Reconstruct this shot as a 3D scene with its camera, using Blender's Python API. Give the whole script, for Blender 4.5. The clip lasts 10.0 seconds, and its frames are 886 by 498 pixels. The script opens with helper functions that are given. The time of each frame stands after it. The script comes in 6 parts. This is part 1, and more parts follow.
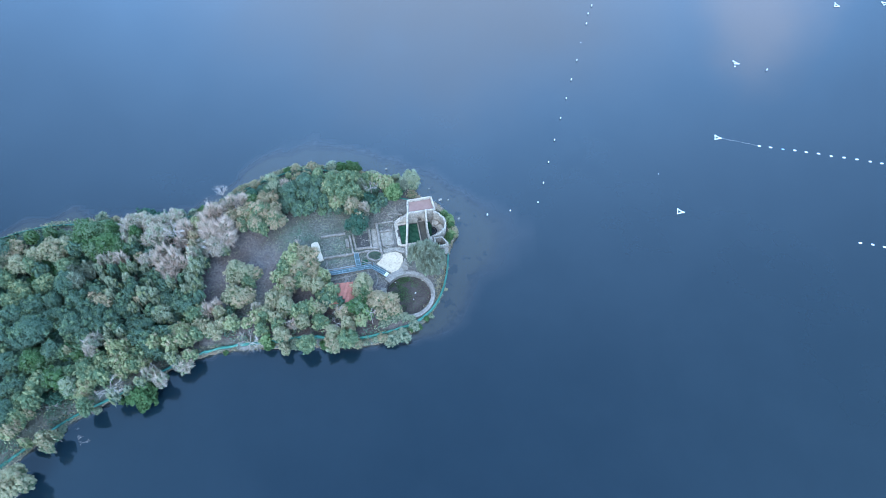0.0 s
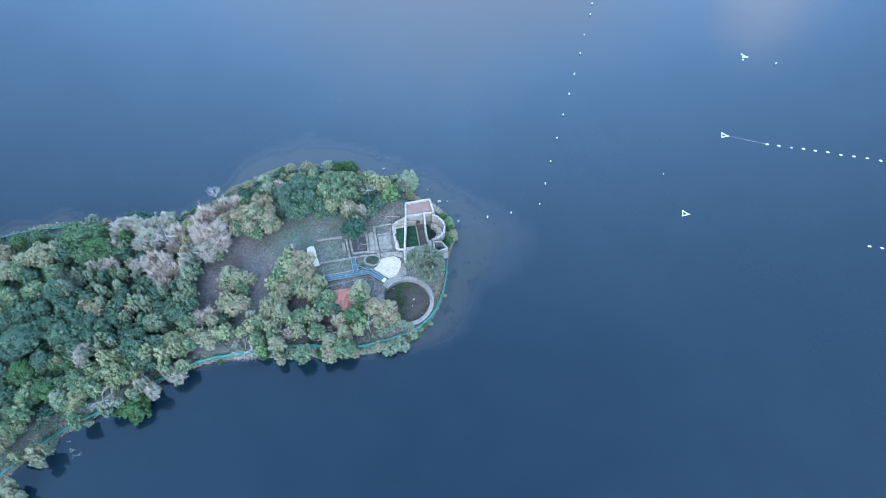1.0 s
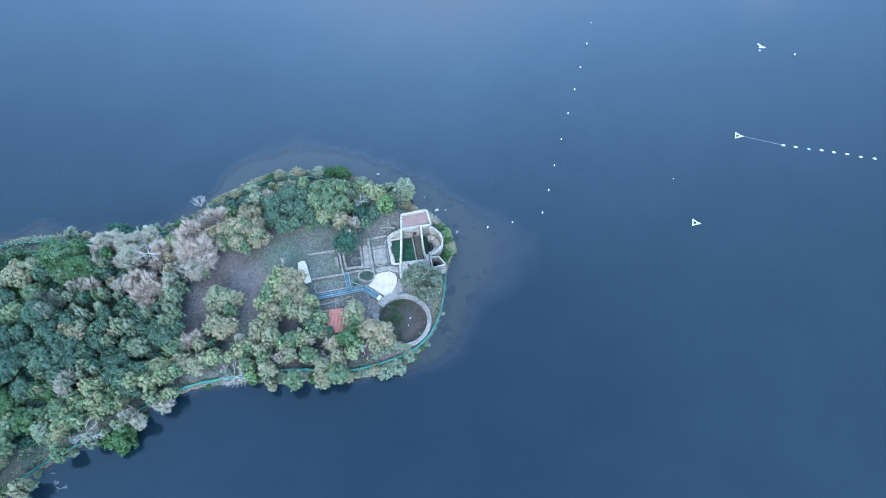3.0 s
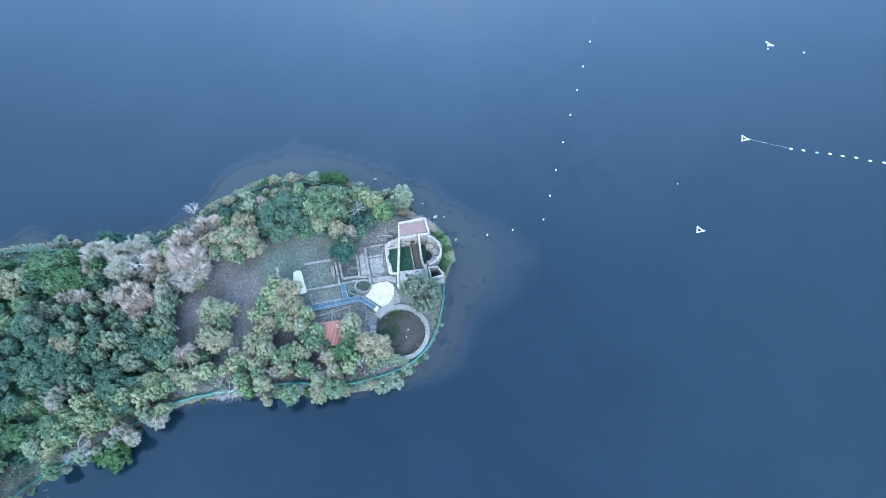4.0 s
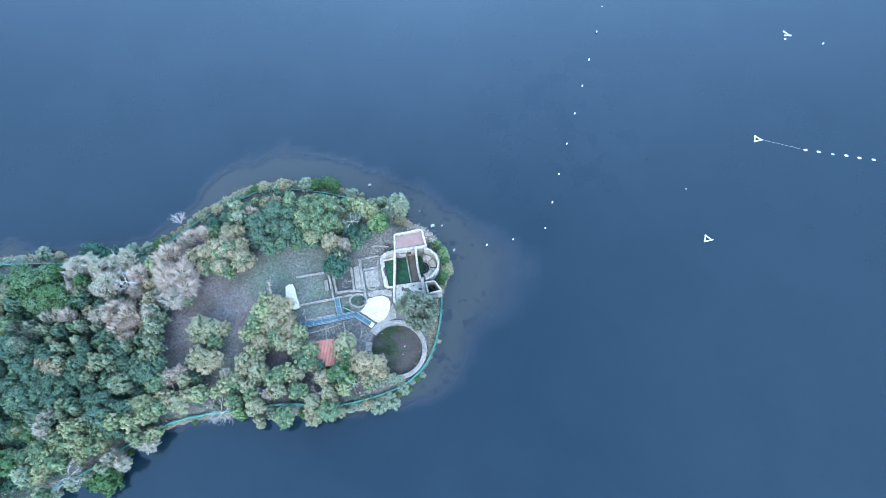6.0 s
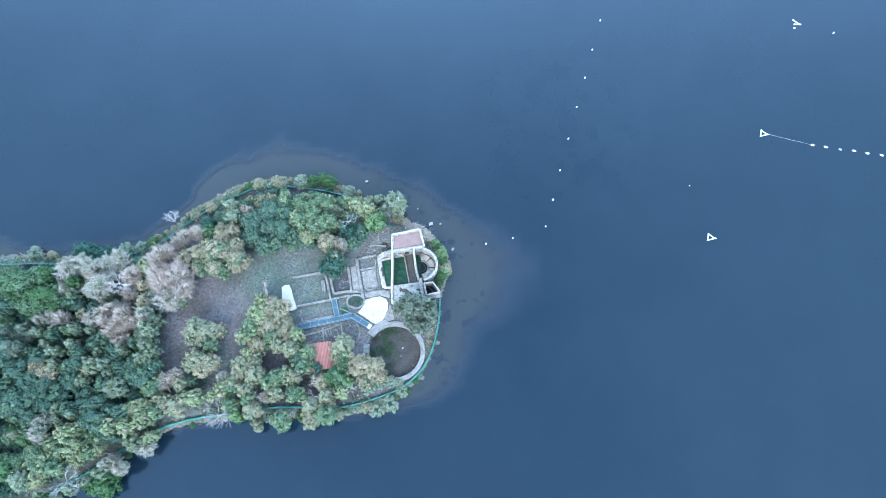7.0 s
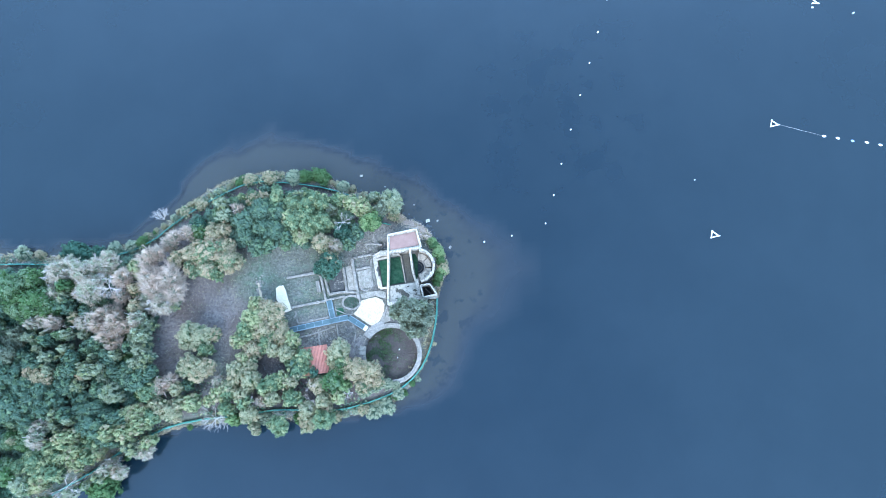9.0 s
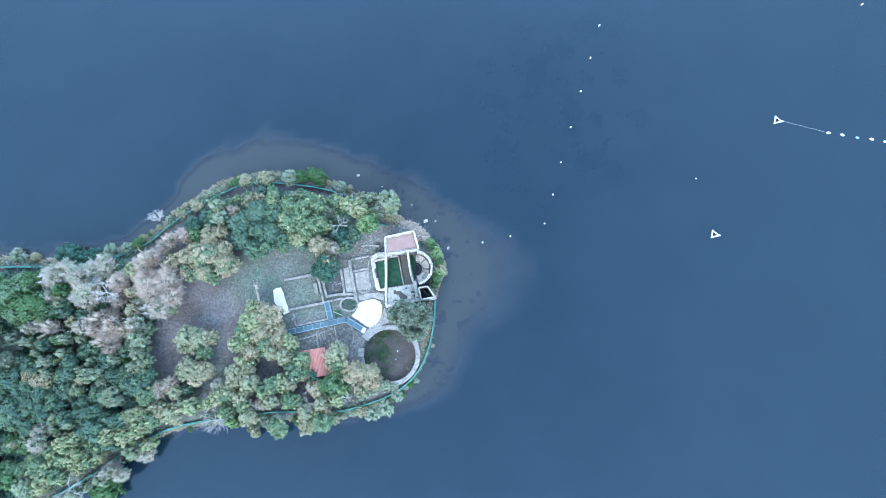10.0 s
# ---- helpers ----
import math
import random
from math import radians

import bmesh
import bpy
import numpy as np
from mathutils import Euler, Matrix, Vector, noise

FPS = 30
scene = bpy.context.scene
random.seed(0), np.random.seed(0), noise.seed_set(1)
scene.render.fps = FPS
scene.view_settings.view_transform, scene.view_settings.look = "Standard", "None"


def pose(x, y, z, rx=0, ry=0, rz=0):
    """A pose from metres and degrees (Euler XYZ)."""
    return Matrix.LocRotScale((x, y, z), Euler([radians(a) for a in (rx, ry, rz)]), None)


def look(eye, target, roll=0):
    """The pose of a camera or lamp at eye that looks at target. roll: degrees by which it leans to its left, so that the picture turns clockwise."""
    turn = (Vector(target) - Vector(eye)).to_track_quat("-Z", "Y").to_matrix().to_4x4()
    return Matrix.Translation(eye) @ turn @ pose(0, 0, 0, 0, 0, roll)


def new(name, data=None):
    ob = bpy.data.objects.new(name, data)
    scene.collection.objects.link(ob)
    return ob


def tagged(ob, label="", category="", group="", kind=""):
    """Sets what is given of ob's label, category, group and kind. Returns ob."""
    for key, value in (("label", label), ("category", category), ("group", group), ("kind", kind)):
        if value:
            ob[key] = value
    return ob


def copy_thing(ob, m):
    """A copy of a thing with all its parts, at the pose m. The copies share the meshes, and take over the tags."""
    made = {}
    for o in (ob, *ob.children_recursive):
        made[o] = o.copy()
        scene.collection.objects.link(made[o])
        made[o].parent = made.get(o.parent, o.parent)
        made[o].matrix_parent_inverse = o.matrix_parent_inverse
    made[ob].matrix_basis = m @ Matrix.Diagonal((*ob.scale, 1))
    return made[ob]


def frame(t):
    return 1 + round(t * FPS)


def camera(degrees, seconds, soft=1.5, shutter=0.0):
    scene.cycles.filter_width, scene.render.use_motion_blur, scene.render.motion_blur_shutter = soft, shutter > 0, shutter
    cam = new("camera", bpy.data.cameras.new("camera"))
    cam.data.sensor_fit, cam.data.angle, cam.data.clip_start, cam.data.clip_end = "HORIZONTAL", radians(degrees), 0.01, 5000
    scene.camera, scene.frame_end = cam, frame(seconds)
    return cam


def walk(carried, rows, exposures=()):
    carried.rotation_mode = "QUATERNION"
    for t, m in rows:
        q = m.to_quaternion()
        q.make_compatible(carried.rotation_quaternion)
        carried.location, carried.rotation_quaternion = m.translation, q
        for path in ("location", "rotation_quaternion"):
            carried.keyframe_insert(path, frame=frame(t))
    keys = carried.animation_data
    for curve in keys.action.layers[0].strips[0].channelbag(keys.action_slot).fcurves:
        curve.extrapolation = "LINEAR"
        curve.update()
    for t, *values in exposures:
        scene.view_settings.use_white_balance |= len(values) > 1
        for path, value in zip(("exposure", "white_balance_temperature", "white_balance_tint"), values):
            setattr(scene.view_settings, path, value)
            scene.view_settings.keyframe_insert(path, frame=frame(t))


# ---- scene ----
cam = camera(65.4, 10.0, soft=0.72)
PATH = [
    (0, (0.415, 1.095, 120.194), (0.459, 2.137, 118.488), 2.3),
    (0.5, (0.438, 4.552, 120.205), (0.484, 5.562, 118.48), 2.5),
    (1, (0.463, 8.021, 120.221), (0.51, 8.999, 118.477), 2.6),
    (1.5, (0.522, 11.557, 120.209), (0.57, 12.502, 118.447), 2.8),
    (2, (0.613, 15.117, 120.187), (0.662, 16.03, 118.407), 2.9),
    (2.5, (0.768, 18.663, 120.148), (0.817, 19.542, 118.352), 2.9),
    (4, (1.304, 29.016, 120.016), (1.352, 29.799, 118.176), 3.2),
    (4.5, (1.472, 32.446, 119.991), (1.52, 33.193, 118.136), 3.4),
    (5, (1.594, 35.84, 119.973), (1.642, 36.55, 118.104), 3.6),
    (5.5, (1.706, 39.203, 119.949), (1.754, 39.874, 118.066), 3.7),
    (7, (2.101, 49.173, 119.778), (2.15, 49.702, 117.85), 4.9),
    (7.5, (2.2, 52.488, 119.76), (2.25, 52.963, 117.817), 5.5),
    (8, (2.257, 55.786, 119.768), (2.308, 56.209, 117.814), 6.4),
    (8.5, (2.355, 59.087, 119.786), (2.407, 59.457, 117.821), 7.6),
    (9, (2.549, 62.414, 119.792), (2.6, 62.732, 117.818), 8.7),
    (9.5, (2.852, 65.777, 119.806), (2.901, 66.041, 117.824), 10.0),
    (10, (3.157, 69.128, 119.83), (3.204, 69.339, 117.842), 12.0),
]
walk(cam, [(t, look(eye, target, roll)) for t, eye, target, roll in PATH], [(0.0, 1.66, 5600, 5), (5.0, 1.98, 5760, 5), (10.0, 2.20, 5920, 5)])

# ---- world and light ----
SUN_ELEVATION, SUN_HEADING = 40.0, 195.0
world = bpy.data.worlds.new("sky")
scene.world = world
world.use_nodes = True
wn, wl = world.node_tree.nodes, world.node_tree.links
wn.clear()


sky = wn.new("ShaderNodeTexSky")
sky.sky_type = "NISHITA"
sky.sun_disc = False
sky.sun_elevation, sky.sun_rotation = radians(SUN_ELEVATION), radians(SUN_HEADING)
sky.air_density, sky.dust_density, sky.ozone_density = 1.0, 0.6, 2.0
way = wn.new("ShaderNodeTexCoord")
split = wn.new("ShaderNodeSeparateXYZ")
wl.new(way.outputs["Generated"], split.inputs[0])
# haze that thickens towards the horizon, and soft cloud


def wmix(fac, a, b):
    m = wn.new("ShaderNodeMix")
    m.data_type = "RGBA"
    wl.new(fac, m.inputs["Factor"])
    wl.new(a, m.inputs["A"])
    m.inputs["B"].default_value = (*b, 1)
    return m.outputs["Result"]


def wrange(value, lo, hi, top):
    r = wn.new("ShaderNodeMapRange")
    r.interpolation_type = "SMOOTHSTEP"
    r.inputs["From Min"].default_value, r.inputs["From Max"].default_value, r.inputs["To Max"].default_value = lo, hi, top
    wl.new(value, r.inputs["Value"])
    return r.outputs["Result"]


cl = wn.new("ShaderNodeTexNoise")
cl.inputs["Scale"].default_value, cl.inputs["Detail"].default_value = 4.0, 4.0
wl.new(way.outputs["Generated"], cl.inputs["Vector"])
bend = wn.new("ShaderNodeVectorMath")
bend.operation = "MULTIPLY_ADD"
bend.inputs[1].default_value = (0.22, 0.22, 0.22)
wl.new(cl.outputs["Color"], bend.inputs[0])
wl.new(way.outputs["Generated"], bend.inputs[2])
thin = wn.new("ShaderNodeTexNoise")
thin.inputs["Scale"].default_value, thin.inputs["Detail"].default_value, thin.inputs["Distortion"].default_value = 9.0, 5.0, 0.8
wl.new(way.outputs["Generated"], thin.inputs["Vector"])
veil = wn.new("ShaderNodeMath")
veil.operation = "MULTIPLY_ADD"
veil.inputs[1].default_value = 0.08
wl.new(thin.outputs["Fac"], veil.inputs[0])
side = wn.new("ShaderNodeMath")
side.operation = "MULTIPLY"
wl.new(wrange(split.outputs["Z"], 1.0, 0.52, 0.92), side.inputs[0])
across = wn.new("ShaderNodeMapRange")
across.inputs["From Min"].default_value, across.inputs["From Max"].default_value = 0.05, 0.65
across.inputs["To Min"].default_value, across.inputs["To Max"].default_value = 1.2, 0.10
off = wn.new("ShaderNodeMath")
off.operation = "ABSOLUTE"
wl.new(split.outputs["X"], off.inputs[0])
wl.new(off.outputs[0], across.inputs["Value"])
wl.new(across.outputs["Result"], side.inputs[1])
wl.new(side.outputs[0], veil.inputs[2])
col = wmix(veil.outputs[0], sky.outputs[0], (8.9, 14.5, 23.7))
# duller sky high to the east and west
dull = wn.new("ShaderNodeMath")
dull.operation = "MULTIPLY"
wl.new(wrange(off.outputs[0], 0.12, 0.6, 0.75), dull.inputs[0])
wl.new(wrange(split.outputs["Y"], 0.62, 0.22, 1.0), dull.inputs[1])
col = wmix(dull.outputs[0], col, (1.6, 2.7, 4.3))
for centre, stretch, soft_edge, tint, most in (((0.03, 0.80, 0.58), (0.72, 1.0, 1.15), (0.32, 0.04), (9.1, 8.7, 8.8), 0.66), ((0.41, 0.70, 0.57), (1.6, 1.0, 1.0), (0.15, 0.02), (14.6, 13.2, 13.4), 0.40)):
    away = wn.new("ShaderNodeVectorMath")
    away.operation = "SUBTRACT"
    away.inputs[1].default_value = [c + 0.11 for c in centre]
    wl.new(bend.outputs[0], away.inputs[0])
    size = wn.new("ShaderNodeVectorMath")
    size.operation = "MULTIPLY"
    size.inputs[1].default_value = stretch
    wl.new(away.outputs[0], size.inputs[0])
    ln = wn.new("ShaderNodeVectorMath")
    ln.operation = "LENGTH"
    wl.new(size.outputs[0], ln.inputs[0])
    col = wmix(wrange(ln.outputs["Value"], *soft_edge, most), col, tint)
bg = wn.new("ShaderNodeBackground")
bg.inputs["Strength"].default_value = 0.15
wl.new(col, bg.inputs["Color"])
wout = wn.new("ShaderNodeOutputWorld")
wl.new(bg.outputs[0], wout.inputs[0])

sun = new("sun", bpy.data.lights.new("sun", "SUN"))
sun.data.energy, sun.data.angle, sun.data.color = 1.0, radians(50), (1.0, 0.972, 0.94)
a, e = radians(SUN_HEADING), radians(SUN_ELEVATION)
sun.matrix_world = look((math.sin(a) * math.cos(e) * 200, math.cos(a) * math.cos(e) * 200, math.sin(e) * 200), (0, 0, 0))

# ---- materials ----


def base_mat(name, rough=0.8, metal=0.0, spec=0.3):
    m = bpy.data.materials.new(name)
    m.use_nodes = True
    b = m.node_tree.nodes["Principled BSDF"]
    b.inputs["Roughness"].default_value, b.inputs["Metallic"].default_value = rough, metal
    b.inputs["Specular IOR Level"].default_value = spec
    return m, m.node_tree.nodes, m.node_tree.links, b


def rgb(c):
    return (*c, 1)


def noise_fac(nt, lk, scale, detail, lo, hi, rough=0.6):
    g = nt.new("ShaderNodeNewGeometry")
    n = nt.new("ShaderNodeTexNoise")
    n.inputs["Scale"].default_value, n.inputs["Detail"].default_value = scale, detail
    n.inputs["Roughness"].default_value = rough
    lk.new(g.outputs["Position"], n.inputs["Vector"])
    r = nt.new("ShaderNodeMapRange")
    r.inputs["From Min"].default_value, r.inputs["From Max"].default_value = lo, hi
    lk.new(n.outputs["Fac"], r.inputs["Value"])
    return r.outputs["Result"], n.outputs["Fac"]


def mix_col(nt, lk, fac, a, b, blend="MIX"):
    m = nt.new("ShaderNodeMix")
    m.data_type, m.blend_type = "RGBA", blend
    for sock, v in (("Factor", fac), ("A", a), ("B", b)):
        if isinstance(v, tuple):
            m.inputs[sock].default_value = rgb(v)
        elif isinstance(v, float):
            m.inputs[sock].default_value = v
        else:
            lk.new(v, m.inputs[sock])
    return m.outputs["Result"]


def bump(nt, lk, b, height, strength, dist):
    n = nt.new("ShaderNodeBump")
    n.inputs["Strength"].default_value, n.inputs["Distance"].default_value = strength, dist
    lk.new(height, n.inputs["Height"])
    lk.new(n.outputs[0], b.inputs["Normal"])


def warmer(c):
    """Warms a mineral colour to offset the bluish sky light."""
    return (c[0] * 1.09, c[1], c[2] * 0.93)


def worn(name, c1, c2, c3, coarse=0.6, fine=6.0, rough=0.85, relief=0.5, depth=0.05, metal=0.0, spec=0.12):
    """A weathered surface: two colours in broad patches, a third in fine spots."""
    if metal == 0 and spec < 0.2 and c1[0] > 0.8 * c1[1]:
        c1, c2, c3 = (warmer(c) for c in (c1, c2, c3))
    m, nt, lk, b = base_mat(name, rough, metal, spec)
    f1, _ = noise_fac(nt, lk, coarse, 4, 0.38, 0.62)
    f2, h = noise_fac(nt, lk, fine, 6, 0.5, 0.68, 0.7)
    col = mix_col(nt, lk, f2, mix_col(nt, lk, f1, c1, c2), c3)
    lk.new(col, b.inputs["Base Color"])
    bump(nt, lk, b, h, relief, depth)
    return m


def stone_mat(name, c1, c2, joint, size=0.3, dirt=(0.10, 0.10, 0.09)):
    """Rubble masonry: cells of stone with joints, weather stains over it."""
    c1, c2, joint, dirt = (warmer(c) for c in (c1, c2, joint, dirt))
    m, nt, lk, b = base_mat(name, 0.9, 0, 0.1)
    g = nt.new("ShaderNodeNewGeometry")
    warp = nt.new("ShaderNodeTexNoise")
    warp.inputs["Scale"].default_value = 3
    lk.new(g.outputs["Position"], warp.inputs["Vector"])
    add = nt.new("ShaderNodeMix")
    add.data_type = "RGBA"
    add.blend_type = "LINEAR_LIGHT"
    add.inputs["Factor"].default_value = 0.12
    lk.new(g.outputs["Position"], add.inputs["A"])
    lk.new(warp.outputs["Color"], add.inputs["B"])
    v = nt.new("ShaderNodeTexVoronoi")
    v.inputs["Scale"].default_value = 1 / size
    lk.new(add.outputs["Result"], v.inputs["Vector"])
    e = nt.new("ShaderNodeTexVoronoi")
    e.feature = "DISTANCE_TO_EDGE"
    e.inputs["Scale"].default_value = 1 / size
    lk.new(add.outputs["Result"], e.inputs["Vector"])
    sep = nt.new("ShaderNodeSeparateColor")
    lk.new(v.outputs["Color"], sep.inputs[0])
    edge = nt.new("ShaderNodeMapRange")
    edge.inputs["From Max"].default_value = 0.09
    lk.new(e.outputs["Distance"], edge.inputs["Value"])
    col = mix_col(nt, lk, sep.outputs[0], c1, c2)
    col = mix_col(nt, lk, edge.outputs["Result"], joint, col)
    f, _ = noise_fac(nt, lk, 0.9, 5, 0.5, 0.72)
    f2, _ = noise_fac(nt, lk, 9, 4, 0.52, 0.8)
    col = mix_col(nt, lk, f, col, dirt)
    col = mix_col(nt, lk, f2, col, tuple(x * 0.6 for x in c1))
    lk.new(col, b.inputs["Base Color"])
    bump(nt, lk, b, edge.outputs["Result"], 0.55, 0.04)
    return m


def leaf_mat(name, c1, c2, c3, tone=1.0):
    """Foliage: every leaf its own tint, every plant its own lean between the colours."""
    c1, c3 = tuple(p * 0.7 + q * 0.3 for p, q in zip(c1, c2)), tuple(p * 0.4 + q * 0.6 for p, q in zip(c3, c2))
    c1, c2, c3 = ((r1 * 1.10 * tone, g1 * 0.97 * tone, b1 * 1.06 * tone) for r1, g1, b1 in (c1, c2, c3))
    m, nt, lk, b = base_mat(name, 0.75, 0, 0.04)
    g = nt.new("ShaderNodeNewGeometry")
    o = nt.new("ShaderNodeObjectInfo")
    col = mix_col(nt, lk, o.outputs["Random"], c1, c2)
    r = nt.new("ShaderNodeMapRange")
    r.inputs["From Min"].default_value = 0.45
    lk.new(g.outputs["Random Per Island"], r.inputs["Value"])
    col = mix_col(nt, lk, r.outputs["Result"], col, c3)
    f, _ = noise_fac(nt, lk, 0.45, 3, 0.35, 0.65)
    col = mix_col(nt, lk, f, col, mix_col(nt, lk, 0.6, col, c2))
    f, _ = noise_fac(nt, lk, 1.25, 2, 0.48, 0.66)
    col = mix_col(nt, lk, f, col, mix_col(nt, lk, 0.45, col, c3))
    lk.new(col, b.inputs["Base Color"])
    # thin leaves let some light through
    thin_leaf = nt.new("ShaderNodeBsdfTranslucent")
    lk.new(mix_col(nt, lk, 1.0, col, (0.80, 0.80, 0.72), "MULTIPLY"), thin_leaf.inputs["Color"])
    both = nt.new("ShaderNodeAddShader")
    lk.new(b.outputs[0], both.inputs[0])
    lk.new(thin_leaf.outputs[0], both.inputs[1])
    lk.new(both.outputs[0], nt["Material Output"].inputs["Surface"])
    return m


M_STONE = stone_mat("weathered_stone", (0.285, 0.268, 0.243), (0.195, 0.186, 0.170), (0.14, 0.135, 0.12))
M_PALE = stone_mat("pale_limestone", (0.43, 0.40, 0.347), (0.29, 0.27, 0.236), (0.11, 0.105, 0.095), 0.38, (0.17, 0.17, 0.15))
M_PLASTER = worn("limewash", (0.42, 0.388, 0.330), (0.31, 0.288, 0.248), (0.11, 0.106, 0.092), 1.1, 2.6, 0.85, 0.4, 0.04)
M_WHITE = worn("white_mortar", (0.45, 0.385, 0.290), (0.39, 0.334, 0.250), (0.24, 0.205, 0.160), 0.9, 2.6, 0.85, 0.4, 0.04)
M_MORTAR = worn("rough_mortar", (0.64, 0.56, 0.44), (0.57, 0.50, 0.39), (0.42, 0.365, 0.29), 2.0, 6, 0.85, 0.4, 0.03)
M_TERRACE = worn("terracotta_paving", (0.195, 0.125, 0.108), (0.225, 0.150, 0.132), (0.16, 0.108, 0.097), 0.7, 5, 0.8, 0.2, 0.02)
M_TILE = worn("clay_tile", (0.30, 0.125, 0.098), (0.35, 0.155, 0.122), (0.21, 0.105, 0.088), 0.9, 3.2, 0.8, 0.3, 0.03)
M_TURF = worn("short_turf", (0.017, 0.056, 0.028), (0.040, 0.080, 0.046), (0.012, 0.034, 0.020), 1.3, 3.2, 0.95, 0.8, 0.05)
M_SOIL = worn("packed_soil", (0.15, 0.135, 0.125), (0.20, 0.185, 0.17), (0.10, 0.10, 0.085), 0.8, 7, 0.95, 0.6, 0.05)
M_BROWN = worn("brown_bed_soil", (0.078, 0.074, 0.062), (0.108, 0.104, 0.088), (0.050, 0.052, 0.042), 0.9, 5, 0.95, 0.6, 0.04)
M_EARTH = worn("dark_damp_earth", (0.044, 0.037, 0.036), (0.064, 0.055, 0.052), (0.105, 0.095, 0.086), 0.7, 6, 0.95, 0.6, 0.05)
M_FLOOR = worn("old_screed", (0.275, 0.255, 0.225), (0.175, 0.165, 0.145), (0.085, 0.088, 0.070), 1.3, 5, 0.9, 0.4, 0.03)
M_LICHEN = worn("brown_moss_crust", (0.060, 0.056, 0.046), (0.085, 0.080, 0.066), (0.13, 0.12, 0.105), 1.4, 7, 0.95, 0.6, 0.03)
M_BASIN = worn("wet_black_basin", (0.010, 0.014, 0.018), (0.016, 0.020, 0.024), (0.03, 0.032, 0.032), 1.2, 6, 0.5, 0.3, 0.02)
# plain dark colour for sunken floors, sills and thin outlines
M_DARK = worn("dark_stone", (0.05, 0.052, 0.052), (0.075, 0.075, 0.075), (0.03, 0.03, 0.03), 1.2, 6, 0.7, 0.4, 0.03)
M_DECK = worn("blue_deck", (0.072, 0.106, 0.112), (0.092, 0.130, 0.134), (0.058, 0.086, 0.092), 0.8, 8, 0.6, 0.15, 0.01)
M_STEEL = worn("galvanised_rail", (0.24, 0.29, 0.32), (0.30, 0.35, 0.37), (0.18, 0.22, 0.24), 2, 12, 0.45, 0.1, 0.005, 0.5, 0.5)
M_NET = worn("turquoise_netting", (0.048, 0.145, 0.108), (0.080, 0.195, 0.150), (0.030, 0.085, 0.066), 0.5, 5, 0.7, 0.3, 0.02)
M_POST = worn("fence_post_steel", (0.06, 0.09, 0.09), (0.09, 0.12, 0.12), (0.04, 0.05, 0.05), 2, 9, 0.6, 0.1, 0.01)
M_FLOAT = worn("white_float_plastic", (0.62, 0.62, 0.60), (0.56, 0.56, 0.53), (0.42, 0.42, 0.39), 1.5, 8, 0.45, 0.1, 0.005, 0, 0.5)
M_BLUEFLOAT = worn("faded_blue_plastic", (0.22, 0.34, 0.50), (0.28, 0.40, 0.55), (0.18, 0.28, 0.40), 1.5, 8, 0.45, 0.1, 0.005, 0, 0.5)
M_ROPE = worn("pale_rope", (0.40, 0.42, 0.44), (0.48, 0.50, 0.50), (0.30, 0.32, 0.33), 2, 20, 0.8, 0.2, 0.005)
M_BARK = worn("grey_bark", (0.13, 0.115, 0.10), (0.18, 0.165, 0.15), (0.08, 0.07, 0.065), 1.5, 9, 0.9, 0.8, 0.04)
M_DEADWOOD = worn("bleached_wood", (0.46, 0.44, 0.42), (0.36, 0.34, 0.325), (0.24, 0.225, 0.215), 1.5, 8, 0.85, 0.5, 0.02)

M_TWIG = worn("grey_twig_bark", (0.39, 0.345, 0.295), (0.31, 0.275, 0.235), (0.22, 0.195, 0.165), 1.5, 8, 0.85, 0.5, 0.02)

LEAF = {
    "holm": leaf_mat("holm_leaf", (0.029, 0.063, 0.042), (0.060, 0.103, 0.064), (0.134, 0.176, 0.119)),
    "green": leaf_mat("fresh_leaf", (0.034, 0.084, 0.030), (0.058, 0.112, 0.040), (0.130, 0.185, 0.080), 0.84),
    "sage": leaf_mat("sage_leaf", (0.098, 0.136, 0.082), (0.150, 0.180, 0.112), (0.270, 0.294, 0.200), 1.16),
    "dusty": leaf_mat("dusty_leaf", (0.125, 0.150, 0.085), (0.181, 0.196, 0.111), (0.294, 0.300, 0.185)),
    "pale": leaf_mat("pale_twig", (0.222, 0.216, 0.154), (0.285, 0.270, 0.198), (0.470, 0.442, 0.342), 0.86),
    "bare": leaf_mat("dry_twig", (0.255, 0.224, 0.166), (0.325, 0.285, 0.212), (0.500, 0.445, 0.350), 0.90),
    "tan": leaf_mat("browning_leaf", (0.100, 0.126, 0.070), (0.187, 0.179, 0.102), (0.376, 0.325, 0.205)),
    "rust": leaf_mat("rusting_leaf", (0.164, 0.150, 0.087), (0.231, 0.201, 0.120), (0.360, 0.311, 0.191)),
    "moss": leaf_mat("mossy_leaf", (0.050, 0.100, 0.050), (0.088, 0.136, 0.070), (0.176, 0.222, 0.122)),
    "olive": leaf_mat("yellowing_leaf", (0.098, 0.148, 0.070), (0.172, 0.205, 0.098), (0.327, 0.338, 0.185)),
    "deep": leaf_mat("deep_green_leaf", (0.026, 0.060, 0.042), (0.036, 0.080, 0.050), (0.074, 0.126, 0.072)),
    "lime": leaf_mat("lime_leaf", (0.090, 0.150, 0.062), (0.122, 0.182, 0.074), (0.205, 0.265, 0.120)),
    "grey": leaf_mat("grey_olive_leaf", (0.078, 0.108, 0.070), (0.112, 0.138, 0.090), (0.240, 0.258, 0.178)),
}

